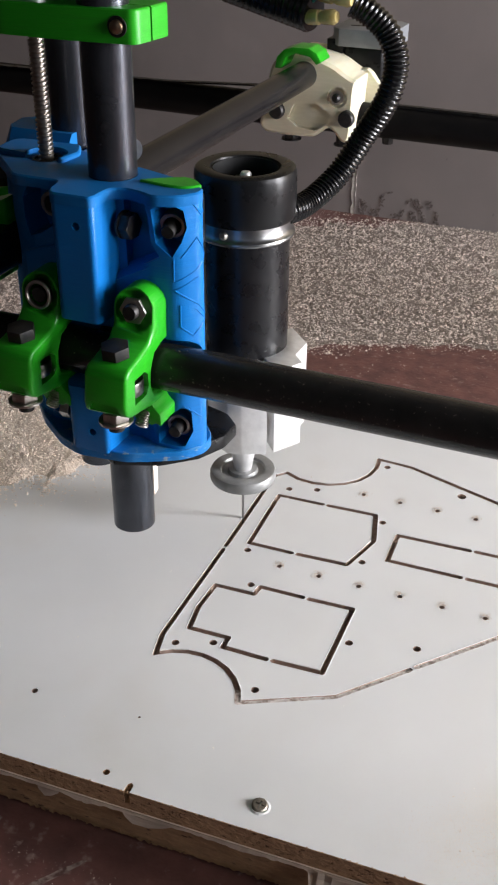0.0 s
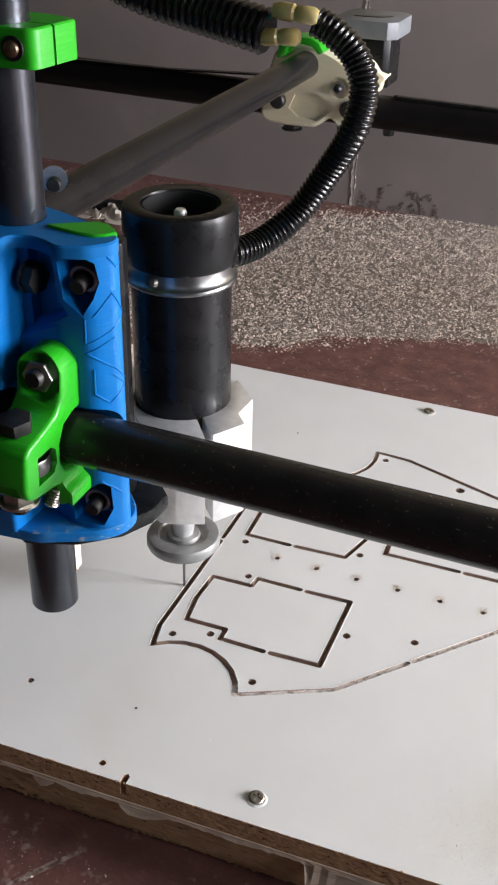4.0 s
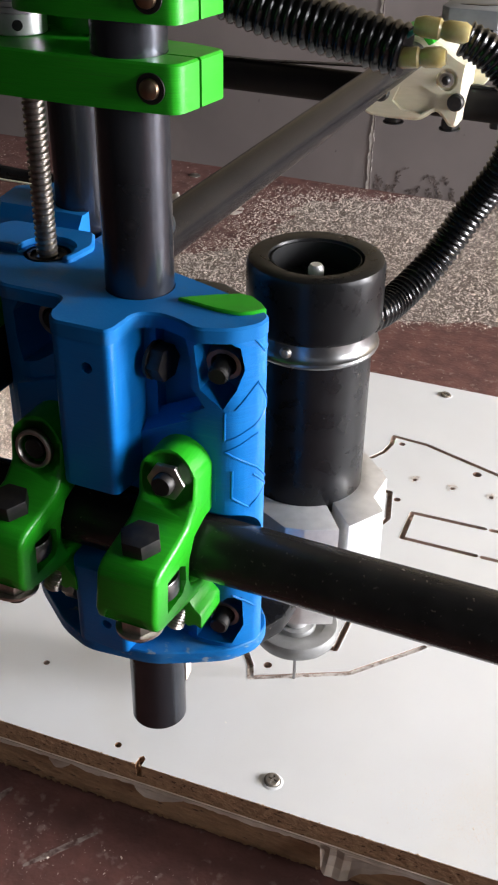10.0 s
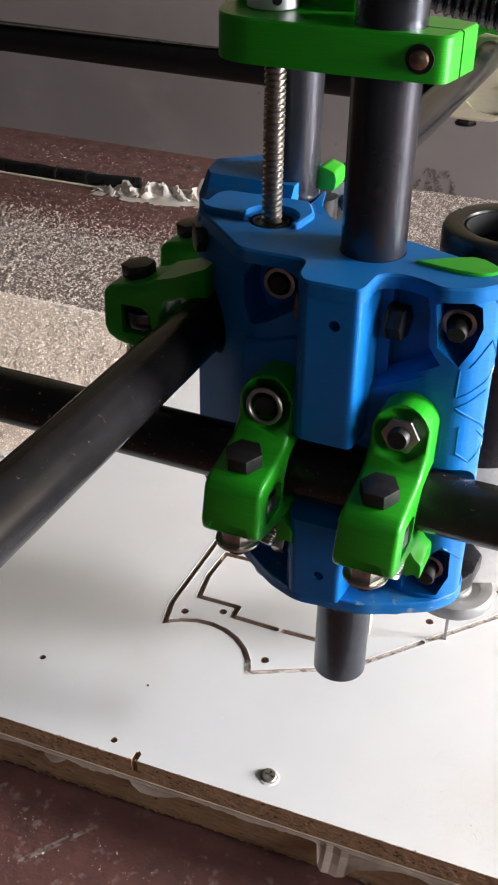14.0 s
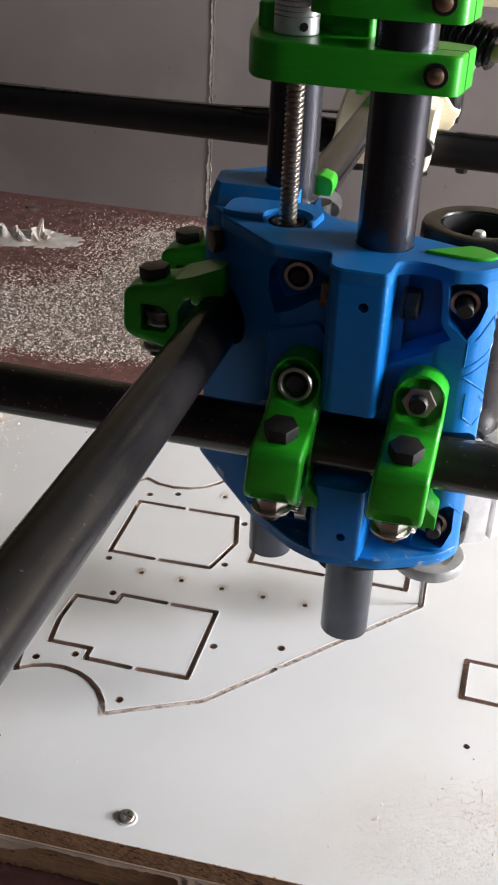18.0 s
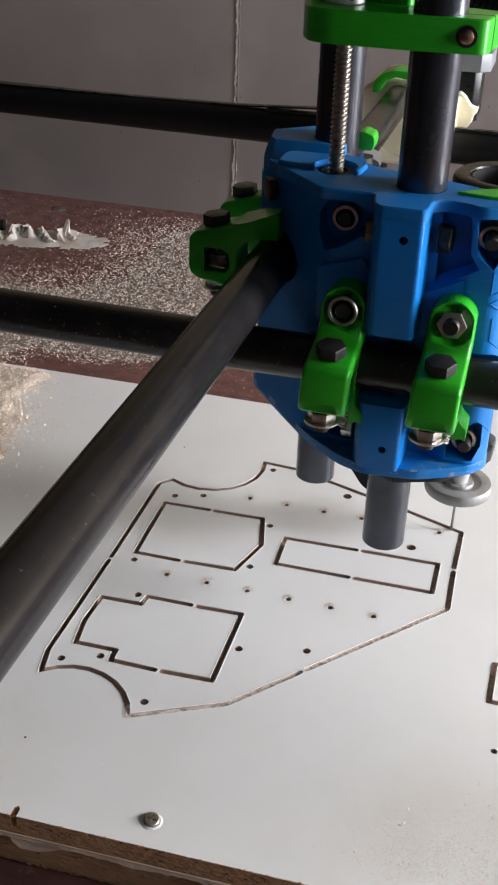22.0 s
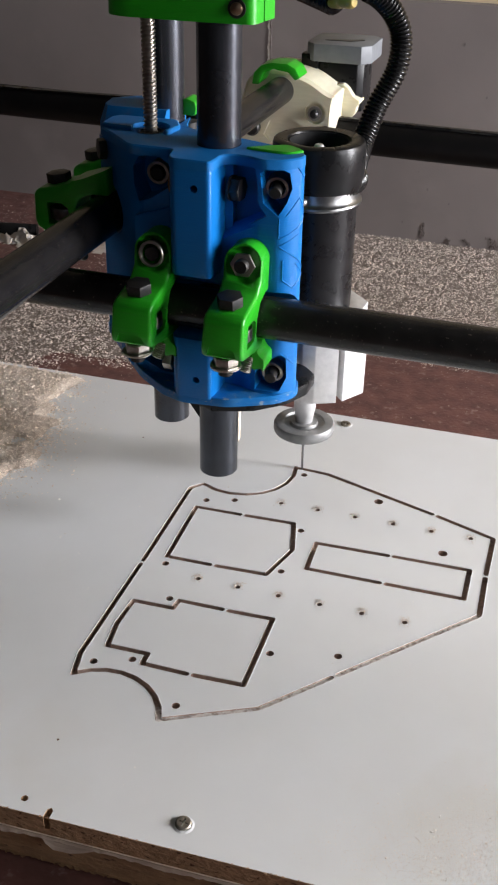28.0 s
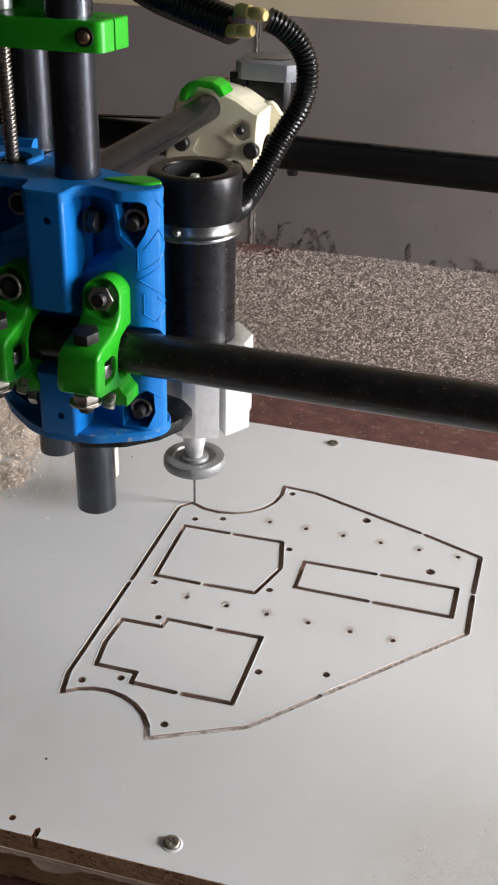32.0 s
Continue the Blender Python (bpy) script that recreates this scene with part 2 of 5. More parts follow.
def prism(poly, z0, z1, bevel=0.0, m=None, bm=None):
    """A plan polygon (mm) pulled up from z0 to z1 (mm)."""
    bm2 = bmesh.new()
    lo = [bm2.verts.new((x / 1000, y / 1000, z0 / 1000)) for x, y in poly]
    hi = [bm2.verts.new((x / 1000, y / 1000, z1 / 1000)) for x, y in poly]
    n = len(poly)
    bm2.faces.new(lo[::-1])
    bm2.faces.new(hi)
    for i in range(n):
        bm2.faces.new((lo[i], lo[(i + 1) % n], hi[(i + 1) % n], hi[i]))
    bmesh.ops.recalc_face_normals(bm2, faces=bm2.faces)
    if bevel:
        bmesh.ops.bevel(bm2, geom=bm2.edges[:], offset=bevel / 1000, segments=2, affect="EDGES", profile=0.6)
    if m is not None:
        bm2.transform(m)
    return bm2 if bm is None else join(bm, bm2)


def join(bm, other):
    me = bpy.data.meshes.new("tmp")
    other.to_mesh(me)
    other.free()
    bm.from_mesh(me)
    bpy.data.meshes.remove(me)
    return bm


def lathe(profile, steps=40, m=None, bm=None):
    """Turns a profile of (radius, height) in mm about z."""
    b = bmesh.new()
    rings = []
    for r, z in profile:
        if r < 1e-6:
            rings.append([b.verts.new((0, 0, z / 1000))])
        else:
            rings.append([b.verts.new((r / 1000 * math.cos(6.283185 * i / steps), r / 1000 * math.sin(6.283185 * i / steps), z / 1000)) for i in range(steps)])
    for a, c in zip(rings, rings[1:]):
        for i in range(steps):
            j = (i + 1) % steps
            q = [a[i % len(a)], a[j % len(a)], c[j % len(c)], c[i % len(c)]]
            q = list(dict.fromkeys(q))
            if len(q) > 2:
                b.faces.new(q)
    if m is not None:
        b.transform(m)
    return b if bm is None else join(bm, b)


def tube(a, c, r, inner=None, steps=40):
    """A pipe from a to c (mm) of radius r, open where inner is given."""
    a, c = Vector(a) / 1000, Vector(c) / 1000
    length = (c - a).length * 1000
    prof = [(inner or 0, 0), (r, 0), (r, length), (inner or 0, length)]
    if inner:
        prof.append((inner, 0))
    m = Matrix.Translation(a) @ (c - a).to_track_quat("Z", "Y").to_matrix().to_4x4()
    return lathe(prof, steps, m)


def hexa(r, h, m, washer=None, bm=None):
    """A hexagon head or nut, with a chamfer, on a washer."""
    b = prism([(r * math.cos(i * 1.0472), r * math.sin(i * 1.0472)) for i in range(6)], 0, h, 0.5)
    if washer:
        b = lathe([(0, -1.2), (washer, -1.2), (washer, 0), (0, 0)], 24, None, b)
    b.transform(m)
    return b if bm is None else join(bm, b)


def carve(bm, cutters, material, name):
    """The body less the cutters, as a mesh."""
    me = mesh_of(bm, name, material)
    for c in cutters:
        cut = mesh_of(c, "cut", material)
        for solver in ("EXACT", "FAST"):
            base, o = new("tmp_body", me), new("tmp_cut", cut)
            md = base.modifiers.new("cut", "BOOLEAN")
            md.object, md.operation, md.solver = o, "DIFFERENCE", solver
            dg = bpy.context.evaluated_depsgraph_get()
            dg.update()
            res = bpy.data.meshes.new_from_object(base.evaluated_get(dg))
            span = [max(v.co[k] for v in base.data.vertices) - min(v.co[k] for v in base.data.vertices) for k in range(3)]
            got = [max(v.co[k] for v in res.vertices) - min(v.co[k] for v in res.vertices) for k in range(3)] if len(res.vertices) else [0, 0, 0]
            fine = all(0.7 * a <= g <= 1.02 * a + 1e-5 for a, g in zip(span, got))
            bpy.data.objects.remove(base)
            bpy.data.objects.remove(o)
            if fine:
                me = res
                break
    me.name = name
    return me


def AX(d):
    """The turn that takes z to the direction d."""
    return Vector(d).to_track_quat("Z", "Y").to_matrix().to_4x4()


def at(x, y, z, d=(0, 0, 1)):
    return Matrix.Translation((x / 1000, y / 1000, z / 1000)) @ AX(d)


R = 13.2   # radius of the pipes, mm
AXIS = Vector((-7.6, 10.3, 0))   # the tool's axis from the carriage's origin, mm
BENCH = -36.0

# ---- the room ----
def box(name, lo, hi, material, label="", kind="structure", category=""):
    b = bmesh.new()
    bmesh.ops.create_cube(b, size=1)
    s = [h - l for l, h in zip(lo, hi)]
    c = [(h + l) / 2 for l, h in zip(lo, hi)]
    for v in b.verts:
        v.co = Vector([v.co[i] * s[i] + c[i] for i in range(3)])
    ob = new(name, mesh_of(b, name, material))
    return tagged(ob, label, category, "", kind)


def room():
    box("floor", (-2.2, -2.3, -0.95), (2.3, 1.1, -0.9), FLOORM, "bare grey concrete floor under the bench", category="floor")
    box("ceiling", (-2.2, -2.3, 2.65), (2.3, 1.1, 2.7), CEIL, "unseen ceiling, dark to hold back bounced light", category="ceiling")
    box("wall_back", (-2.2, 0.931, -0.9), (2.3, 1.05, 2.65), CREAMW, "cream painted wall behind the grey panel", category="wall")
    box("wall_left", (-2.2, -2.2, -0.9), (-2.1, 0.931, 2.65), ROOMM, "unseen side wall, dark to hold back bounced light", category="wall")
    # unseen right wall with a doorway and an opening for the side fill lamp
    box("wall_right", (2.15, -2.2, -0.9), (2.25, -0.65, 2.65), ROOMM, "unseen dark wall beside the opening for the side fill lamp", category="wall")
    box("wall_right", (2.15, 0.0, -0.9), (2.25, 0.1, 2.65), ROOMM, "unseen dark wall beside the doorway", category="wall")
    box("wall_right", (2.15, -0.65, -0.9), (2.25, 0.0, 0.3), ROOMM, "unseen dark wall below the opening for the side fill lamp", category="wall")
    box("wall_right", (2.15, -0.65, 1.2), (2.25, 0.0, 2.65), ROOMM, "unseen dark wall above the opening for the side fill lamp", category="wall")
    box("wall_right", (2.15, 0.1, 1.35), (2.25, 1.05, 2.65), ROOMM, "unseen dark wall above the doorway", category="wall")
    # unseen front wall with a window
    box("wall_front", (-2.1, -2.3, -0.9), (2.15, -2.2, 0.6), ROOMM, "unseen dark wall below the window", category="wall")
    box("wall_front", (-2.1, -2.3, 1.7), (2.15, -2.2, 2.65), ROOMM, "unseen dark wall above the window", category="wall")
    box("wall_front", (-2.1, -2.3, 0.6), (0.3, -2.2, 1.7), ROOMM, "unseen dark wall beside the window", category="wall")
    box("wall_front", (1.5, -2.3, 0.6), (2.15, -2.2, 1.7), ROOMM, "unseen dark wall beside the window", category="wall")


def rough_panel():
    """The grey plastered panel behind the bench, with its top edge."""
    box("wall_panel", (-1.6, 0.912, -0.9), (1.9, 0.931, 0.2573), WALLM, "grey plastered panel behind the bench", category="wall")


room()
rough_panel()
bench = box("bench", (-1.5, -0.75, BENCH / 1000 - 0.03), (1.6, 0.912, BENCH / 1000), TABLE, "dark red-brown bench top dusted with sawdust", "structure", "bench top")


# ---- the white sheet ----
W = 1.85   # half the width of the cutter's groove, mm


def offset_poly(pts, w):
    """A band of half width w along a line of points."""
    left, right = [], []
    n = len(pts)
    for i, p in enumerate(pts):
        a = Vector(pts[max(0, i - 1)])
        c = Vector(pts[min(n - 1, i + 1)])
        p = Vector(p)
        d0 = (p - a).normalized() if i else (c - p).normalized()
        d1 = (c - p).normalized() if i < n - 1 else d0
        t = (d0 + d1).normalized()
        nrm = Vector((-t.y, t.x))
        k = w / max(0.5, nrm.dot(Vector((-d0.y, d0.x))))
        left.append(tuple(p + nrm * k))
        right.append(tuple(p - nrm * k))
    return left + right[::-1]


def arc3(a, b, c, n=8):
    """Points from a over b to c on a circle."""
    ax, ay, bx, by, cx, cy = *a, *b, *c
    d = 2 * (ax * (by - cy) + bx * (cy - ay) + cx * (ay - by))
    ux = ((ax * ax + ay * ay) * (by - cy) + (bx * bx + by * by) * (cy - ay) + (cx * cx + cy * cy) * (ay - by)) / d
    uy = ((ax * ax + ay * ay) * (cx - bx) + (bx * bx + by * by) * (ax - cx) + (cx * cx + cy * cy) * (bx - ax)) / d
    r = math.hypot(ax - ux, ay - uy)
    t0, t1, t2 = [math.atan2(q[1] - uy, q[0] - ux) for q in (a, b, c)]
    while t1 < t0:
        t1 += 6.283185
    while t2 < t0:
        t2 += 6.283185
    if t1 > t2:
        t2 -= 6.283185
    return [(ux + r * math.cos(t0 + (t2 - t0) * i / n), uy + r * math.sin(t0 + (t2 - t0) * i / n)) for i in range(n + 1)]


GROOVES = [
    # outline of the plate, with its uncut tabs
    [(2.2, 104.8), (2.5, 10.3), (6.4, -7.2)] + arc3((6.7, -7.2), (44.4, 0.3), (69.1, -26.1))[1:] + [(120.4, 0.5), (154.2, 39.1)],
    [(157.5, 42.8), (231.1, 126.3), (229.8, 167.1)],
    [(229.7, 171.8), (229.5, 215.2), (186.9, 230.6)],
    [(182.6, 231.9), (95.8, 259.7), (69.2, 261.3)] + arc3((69.2, 261.1), (46.7, 212.6), (8.4, 214.7))[1:] + [(0.8, 206.4), (2.3, 110.0)],
    # the three windows of the plate
    [(52.6, 184.7), (88.7, 186.4), (96.6, 155.1), (87.4, 122.2), (52.1, 120.1)],
    [(47.6, 119.9), (16.1, 119.3), (14.0, 183.2), (48.1, 184.5)],
    [(75.9, 77.7), (105.2, 79.1), (106.2, 15.9), (75.3, 14.2)],
    [(70.8, 13.9), (42.1, 13.7), (41.9, 22.7), (15.5, 21.9), (12.3, 42.6), (13.3, 67.2), (40.7, 68.4), (41.5, 77.0), (71.4, 77.7)],
    [(166.1, 170.9), (218.5, 172.4), (219.1, 140.0), (166.9, 138.7)],
    [(162.5, 138.6), (111.7, 137.6), (110.4, 168.4), (161.6, 170.6)],
    # the neighbouring window at the sheet's right
    [(331.7, 82.7), (265.5, 83.0), (265.2, 49.8), (332.3, 49.0)],
]
HOLES = [(18.0, 194.2), (38.0, 201.3), (18.3, 111.2), (35.0, 76.8), (13.4, 6.0), (35.1, 15.1), (74.5, -12.8), (113.1, 47.5), (96.0, 179.5), (96.1, 128.8), (78.3, 252.8), (153.5, 58.6)]
BIG = [(141.4, 235.1), (197.8, 185.9)]
SMALL = [(72.4 + 28.3 * i, 208.8 + 0.3 * i) for i in range(6)] + [(45.3 + 28.22 * i, 102.7 + 0.18 * i) for i in range(6)]
PITS = [(24.1, -100.9), (-44.4, -63.5), (271.8, 11.7)]
SPECKS = [(21.9, -58.4), (0.9, 263.0), (-63.0, 264.4)]


def slot_outline(pts, w):
    """The outline of a milled slot: round at both ends and outside its corners."""
    band = offset_poly(pts, w)
    h = len(pts)
    sides = [band[:h], band[h:][::-1]]
    new_sides = []
    for k, side in enumerate(sides):
        out = [side[0]]
        for i in range(1, h - 1):
            a, p, c = Vector(side[i - 1]), Vector(side[i]), Vector(side[i + 1])
            d0, d1 = (Vector(pts[i]) - Vector(pts[i - 1])).normalized(), (Vector(pts[i + 1]) - Vector(pts[i])).normalized()
            turn = d0.x * d1.y - d0.y * d1.x
            if (turn < -0.3 if k == 0 else turn > 0.3):
                s, e = p - d0 * w, p + d1 * w
                out += [tuple(s * (1 - f) ** 2 + p * 2 * f * (1 - f) + e * f * f) for f in (0, 0.25, 0.5, 0.75, 1)]
            else:
                out.append(tuple(p))
        new_sides.append(out + [side[-1]])
    res = []
    for k, (p, q) in enumerate(((pts[-1], pts[-2]), (pts[0], pts[1]))):
        res += new_sides[0] if k == 0 else new_sides[1][::-1]
        d = (Vector(p) - Vector(q)).normalized()
        m = Vector((-d.y, d.x))
        res += [tuple(Vector(p) + m * w * math.cos(a) + d * w * math.sin(a)) for a in (0.52, 1.05, 1.57, 2.09, 2.62)]
    return res


def lip(name, pts, parent):
    """Fine raised burr along both sides of a slot."""
    b = bmesh.new()
    o, i = slot_outline(pts, W + 0.75), slot_outline(pts, W - 0.02)
    n = len(o)
    zt = [0.12 + 0.22 * abs(noise.noise((p[0] / 3, p[1] / 3, 2))) for p in o]
    vo = [b.verts.new((p[0] / 1000, p[1] / 1000, 0.00003)) for p in o]
    vi = [b.verts.new((p[0] / 1000, p[1] / 1000, z / 1000)) for p, z in zip(i, zt)]
    vd = [b.verts.new((p[0] / 1000, p[1] / 1000, -0.0004)) for p in i]
    for k in range(n):
        j = (k + 1) % n
        b.faces.new((vo[k], vo[j], vi[j], vi[k]))
        b.faces.new((vi[k], vi[j], vd[j], vd[k]))
    return part(name, b, LAMIN, parent)


def white_sheet():
    sheet = thing("white_sheet", "white laminated chipboard sheet with a plate outline milled into it", "board")
    # corners of the sheet, not quite square to the machine
    outline = [(-430, -127.2), (490, -90.6), (490, 365.3), (-430, 344.9)]
    body = prism(outline, -13.2, 0)
    cuts = []
    allc = bmesh.new()
    for g in GROOVES:
        prism(slot_outline(g, W), -4.6, 3, bm=allc)
    cuts.append(allc)
    holes = bmesh.new()
    for (x, y), r, d in [(p, 2.5, -12) for p in HOLES] + [(p, 3.4, -12) for p in BIG] + [(p, 1.75, -10) for p in SMALL] + [(p, 1.9, -8) for p in PITS] + [(p, 0.8, -4) for p in SPECKS]:
        prism([(x + r * math.cos(a * 0.5236), y + r * math.sin(a * 0.5236)) for a in range(12)], d, 3, bm=holes)
    prism([(38.6, -120), (42.0, -120), (42.0, -103.6), (40.3, -102.0), (38.6, -103.6)], -9, 3, bm=holes)
    cuts.append(holes)
    me = carve(body, cuts, LAMIN, "sheet")
    me.materials.append(CHIP)
    me.materials.append(FRESH)
    for p in me.polygons:
        c = p.center
        edge = c.y < -0.085 or c.y > 0.33 or abs(c.x - 0.03) > 0.44
        p.material_index = 0 if p.normal.z > 0.9 and c.z > -0.0005 else (1 if edge or c.z < -0.0129 else 2)
    ob = new("sheet", me)
    ob.parent = sheet
    for g in GROOVES:
        lip("groove_edge", g, sheet)
    return sheet


white_sheet()
BOARDM = mat("dark_board_edge", (0.5, 0.3, 0.16), 0.9, 0, (0.36, 0.21, 0.115), 160, bump=0.6, bump_scale=300, stretch=(0.5, 1, 1.4), stain=(0.12, 0.07, 0.045), stain_scale=300, stain_mix=(0.62, 0.72))
lower = new("spoil_board", mesh_of(prism([(-430, -127.6), (490, -91.0), (490, 356), (-430, 338)], -33.5, -14.6, 0, None, prism([(-430, -125.2), (490, -88.6), (490, 350), (-430, 333)], BENCH, -33)), "spoil_board", BOARDM))
tagged(lower, "brown chipboard spoil board under the white sheet", "board")
face = new("laminate_face", mesh_of(prism([(-430, -128.0), (490, -91.4), (490, 356), (-430, 338)], -14.6, -13.2), "laminate_face", PAPER))
face.parent = lower

# ---- fixings and litter on the sheet ----
SCREWM = mat("dull_screw", (0.42, 0.38, 0.32), 0.34, 0.9, (0.2, 0.17, 0.14), 300, rough2=0.5)


def wood_screw(x, y, z, parent):
    b = lathe([(0, 0.9), (3.4, 0.8), (4.3, 0.2), (4.4, -1.5), (0, -1.5)], 24)
    s = new("screw", carve(b, [prism([(-2.5, -0.55), (2.5, -0.55), (2.5, 0.55), (-2.5, 0.55)], -0.9, 3), prism([(-0.55, -2.5), (0.55, -2.5), (0.55, 2.5), (-0.55, 2.5)], -0.9, 3)], SCREWM, "screw"))
    s.matrix_world = at(x, y, z, (0.15, -0.1, 1)) @ Matrix.Rotation(0.5, 4, "Z")
    s.parent = parent
    part("screw_burr", lathe([(4.2, -0.1), (4.5, 0.5), (5.0, 0.3), (5.7, 0.02)], 18, at(x + 0.4, y - 0.6, 0)), LAMIN, parent, "raised rim of broken laminate round a screw")
    return tagged(s, "dull cross-head screw")


sheet_thing = bpy.data.objects["white_sheet"]
wood_screw(108.7, -89.6, 0.5, sheet_thing)
wood_screw(90.2, 342.0, 0.5, sheet_thing)

TAN = mat("tan_sawdust", (0.86, 0.75, 0.65), 0.95, 0, island=0.3, spec=0.1)
TANBED = mat("tan_bed", (0.58, 0.48, 0.39), 0.95, 0, (0.74, 0.64, 0.54), 500, bump=0.8, bump_scale=700, spec=0.1)
PALE = mat("pale_dust", (0.8, 0.77, 0.72), 0.9, 0, island=0.15)
# pale dust packed into the last cut, and raised rims round the small holes
for pts in (GROOVES[0][9:], GROOVES[1][:2]):
    part("groove_dust", prism(slot_outline(pts, W - 0.1), -5.4, -1.2), mat("packed_dust", (0.7, 0.64, 0.6), 0.9, 0, (0.33, 0.26, 0.22), 300, (0.45, 0.64), bump=0.6), sheet_thing, "pale dust packed in the groove", None)
rng = np.random.default_rng(7)


def chips(name, xy, z, size, material, label, tilt=0.42):
    """Many flat little shavings laid at xy (mm) as one object."""
    n = len(xy)
    base = np.array([(-1, -0.45, 0), (1, -0.5, 0.1), (0.8, 0.5, 0.25), (-0.9, 0.4, 0.2), (0, 0, 0.5)])
    a = rng.uniform(0, 6.283, n)
    tx, ty = rng.normal(0, tilt, n), rng.normal(0, tilt, n)
    s = size * np.minimum(rng.lognormal(0, 0.42, n), 1.9)
    v = np.repeat(base[None], n, 0) * s[:, None, None]
    v[:, :, 1] *= rng.uniform(0.5, 1.4, n)[:, None]
    v[:, :, 2] += v[:, :, 0] * tx[:, None] * 0.6 + v[:, :, 1] * ty[:, None] * 0.6
    c, d = np.cos(a)[:, None], np.sin(a)[:, None]
    x = v[:, :, 0] * c - v[:, :, 1] * d + xy[:, :1]
    y = v[:, :, 0] * d + v[:, :, 1] * c + xy[:, 1:2]
    zz = v[:, :, 2] - v[:, :, 2].min(1)[:, None] + np.asarray(z).reshape(-1, 1)
    verts = np.stack([x, y, zz], 2).reshape(-1, 3) / 1000
    f = np.array([(0, 1, 4), (1, 2, 4), (2, 3, 4), (3, 0, 4)])
    faces = (np.arange(n)[:, None, None] * 5 + f[None]).reshape(-1, 3)
    me = bpy.data.meshes.new(name)
    me.from_pydata(verts.tolist(), [], faces.tolist())
    me.materials.append(material)
    ob = new(name, me)
    return tagged(ob, label, "sawdust", "", "stuff")


def field(x, y):
    """How thick the sawdust lies on the bench, 0 to 1 (mm)."""
    n = np.array([noise.noise((a / 90, c / 90, 3)) * 0.6 + noise.noise((a / 26, c / 26, 8)) * 0.4 for a, c in zip(x, y)])
    edge = 492 + 62 * np.tanh((x + 28) / 92)          # the bare strip behind the sheet
    near = np.clip((y - edge + 34 * n) / 40, 0, 1)
    far = np.clip((904 + 60 * np.clip((x + 245) / 250, 0, 1) + 24 * n - y) / 70, 0.015, 1)
    left = np.clip(1.0 - 0.93 * np.clip((-x - 148) / 175, 0, 1) * np.clip((y - 545 + 45 * n) / 130, 0, 1), 0.015, 1)
    pile = np.clip((-x - 214 + 40 * n - 0.15 * (y - 400)) / 45, 0, 1) * np.clip((580 + 30 * n - y) / 60, 0, 1)
    return np.clip(np.maximum(near * far * left, pile) + 0.18 * n * near * np.minimum(1, 3 * far * left), 0, 1)


def sheet_field(x, y):
    """The same for the sawdust that lies on the sheet's left end."""
    n = np.array([noise.noise((a / 60, c / 60, 21)) * 0.7 + noise.noise((a / 18, c / 18, 4)) * 0.45 for a, c in zip(x, y)])
    edge = -128 - 70 * np.clip((150 - y) / 90, 0, 1.6)
    return np.clip((edge - x + 60 * n) / 45, 0, 1) * np.clip((y - 20) / 60, 0, 1)


def dust_bed(name, xs, ys, fn, z0, tall, label, bed=DUSTBED):
    """A lumpy layer of sawdust, dipping below its support where there is none."""
    gx, gy = np.meshgrid(xs, ys)
    d = fn(gx.ravel(), gy.ravel())
    lump = np.array([noise.noise((a / 12, c / 12, 1)) for a, c in zip(gx.ravel(), gy.ravel())])
    z = z0 - 1.5 + d * (tall + 1.5) + lump * d * 1.2
    w, h = len(xs), len(ys)
    verts = np.stack([gx.ravel(), gy.ravel(), z], 1) / 1000
    q = (np.arange(h - 1)[:, None] * w + np.arange(w - 1)[None]).ravel()
    faces = np.stack([q, q + 1, q + w + 1, q + w], 1)
    keep = d[faces].max(1) > 0.02
    me = bpy.data.meshes.new(name)
    me.from_pydata(verts.tolist(), [], faces[keep].tolist())
    me.materials.append(bed)
    me.polygons.foreach_set("use_smooth", [True] * len(me.polygons))
    return tagged(new(name, me), label, "sawdust", "", "stuff")


def scatter(n, lo, hi, fn, power=1.0, clump=0.0):
    p = rng.uniform(lo, hi, (n, 2))
    d = fn(p[:, 0], p[:, 1])
    keep = rng.uniform(0, 1, n) < d ** power
    if clump:
        p, d = p[keep], d[keep]
        q = np.array([noise.noise((a / 3.4, c / 3.4, 5)) + 0.5 * noise.noise((a / 11, c / 11, 2)) for a, c in p])
        wide = np.array([noise.noise((a / 38, c / 22, 6)) for a, c in p])
        keep = rng.uniform(0, 1, len(p)) < np.clip(0.5 + clump * q + 0.25 * wide, 0.04, 1)
    return p[keep], d[keep]


dust_bed("sawdust_layer", np.arange(-800, 560, 7.0), np.arange(330, 912, 7.0), lambda x, y: np.clip(field(x, y) * 1.5 - 0.5, 0, 1), BENCH, 1.6, "thick layer of sawdust on the bench, coloured dark as the shade between chips")
p, d = scatter(540000, (-800, 400), (420, 910), field, 1.0, 2.2)
chips("sawdust_chips", p, BENCH + np.clip(d * 1.5 - 0.5, 0, 1) * rng.uniform(0.6, 3.4, len(d)) - 0.3, 0.68, DUST, "loose pale wood chips scattered on the bench")
p = rng.uniform((-800, 370), (450, 908), (2200, 2))
chips("sawdust_crumbs", p, BENCH, 0.45, DUST, "single pale crumbs on the bench")
dust_bed("sawdust_heap", np.arange(-420, -100, 5.0), np.arange(20, 345, 5.0), lambda x, y: np.clip(sheet_field(x, y) * 1.6 - 0.6, 0, 1), 0, 3.5, "heap of tan sawdust on the end of the sheet", TANBED)
p, d = scatter(230000, (-420, 20), (-60, 343), sheet_field, 0.8, 1.1)
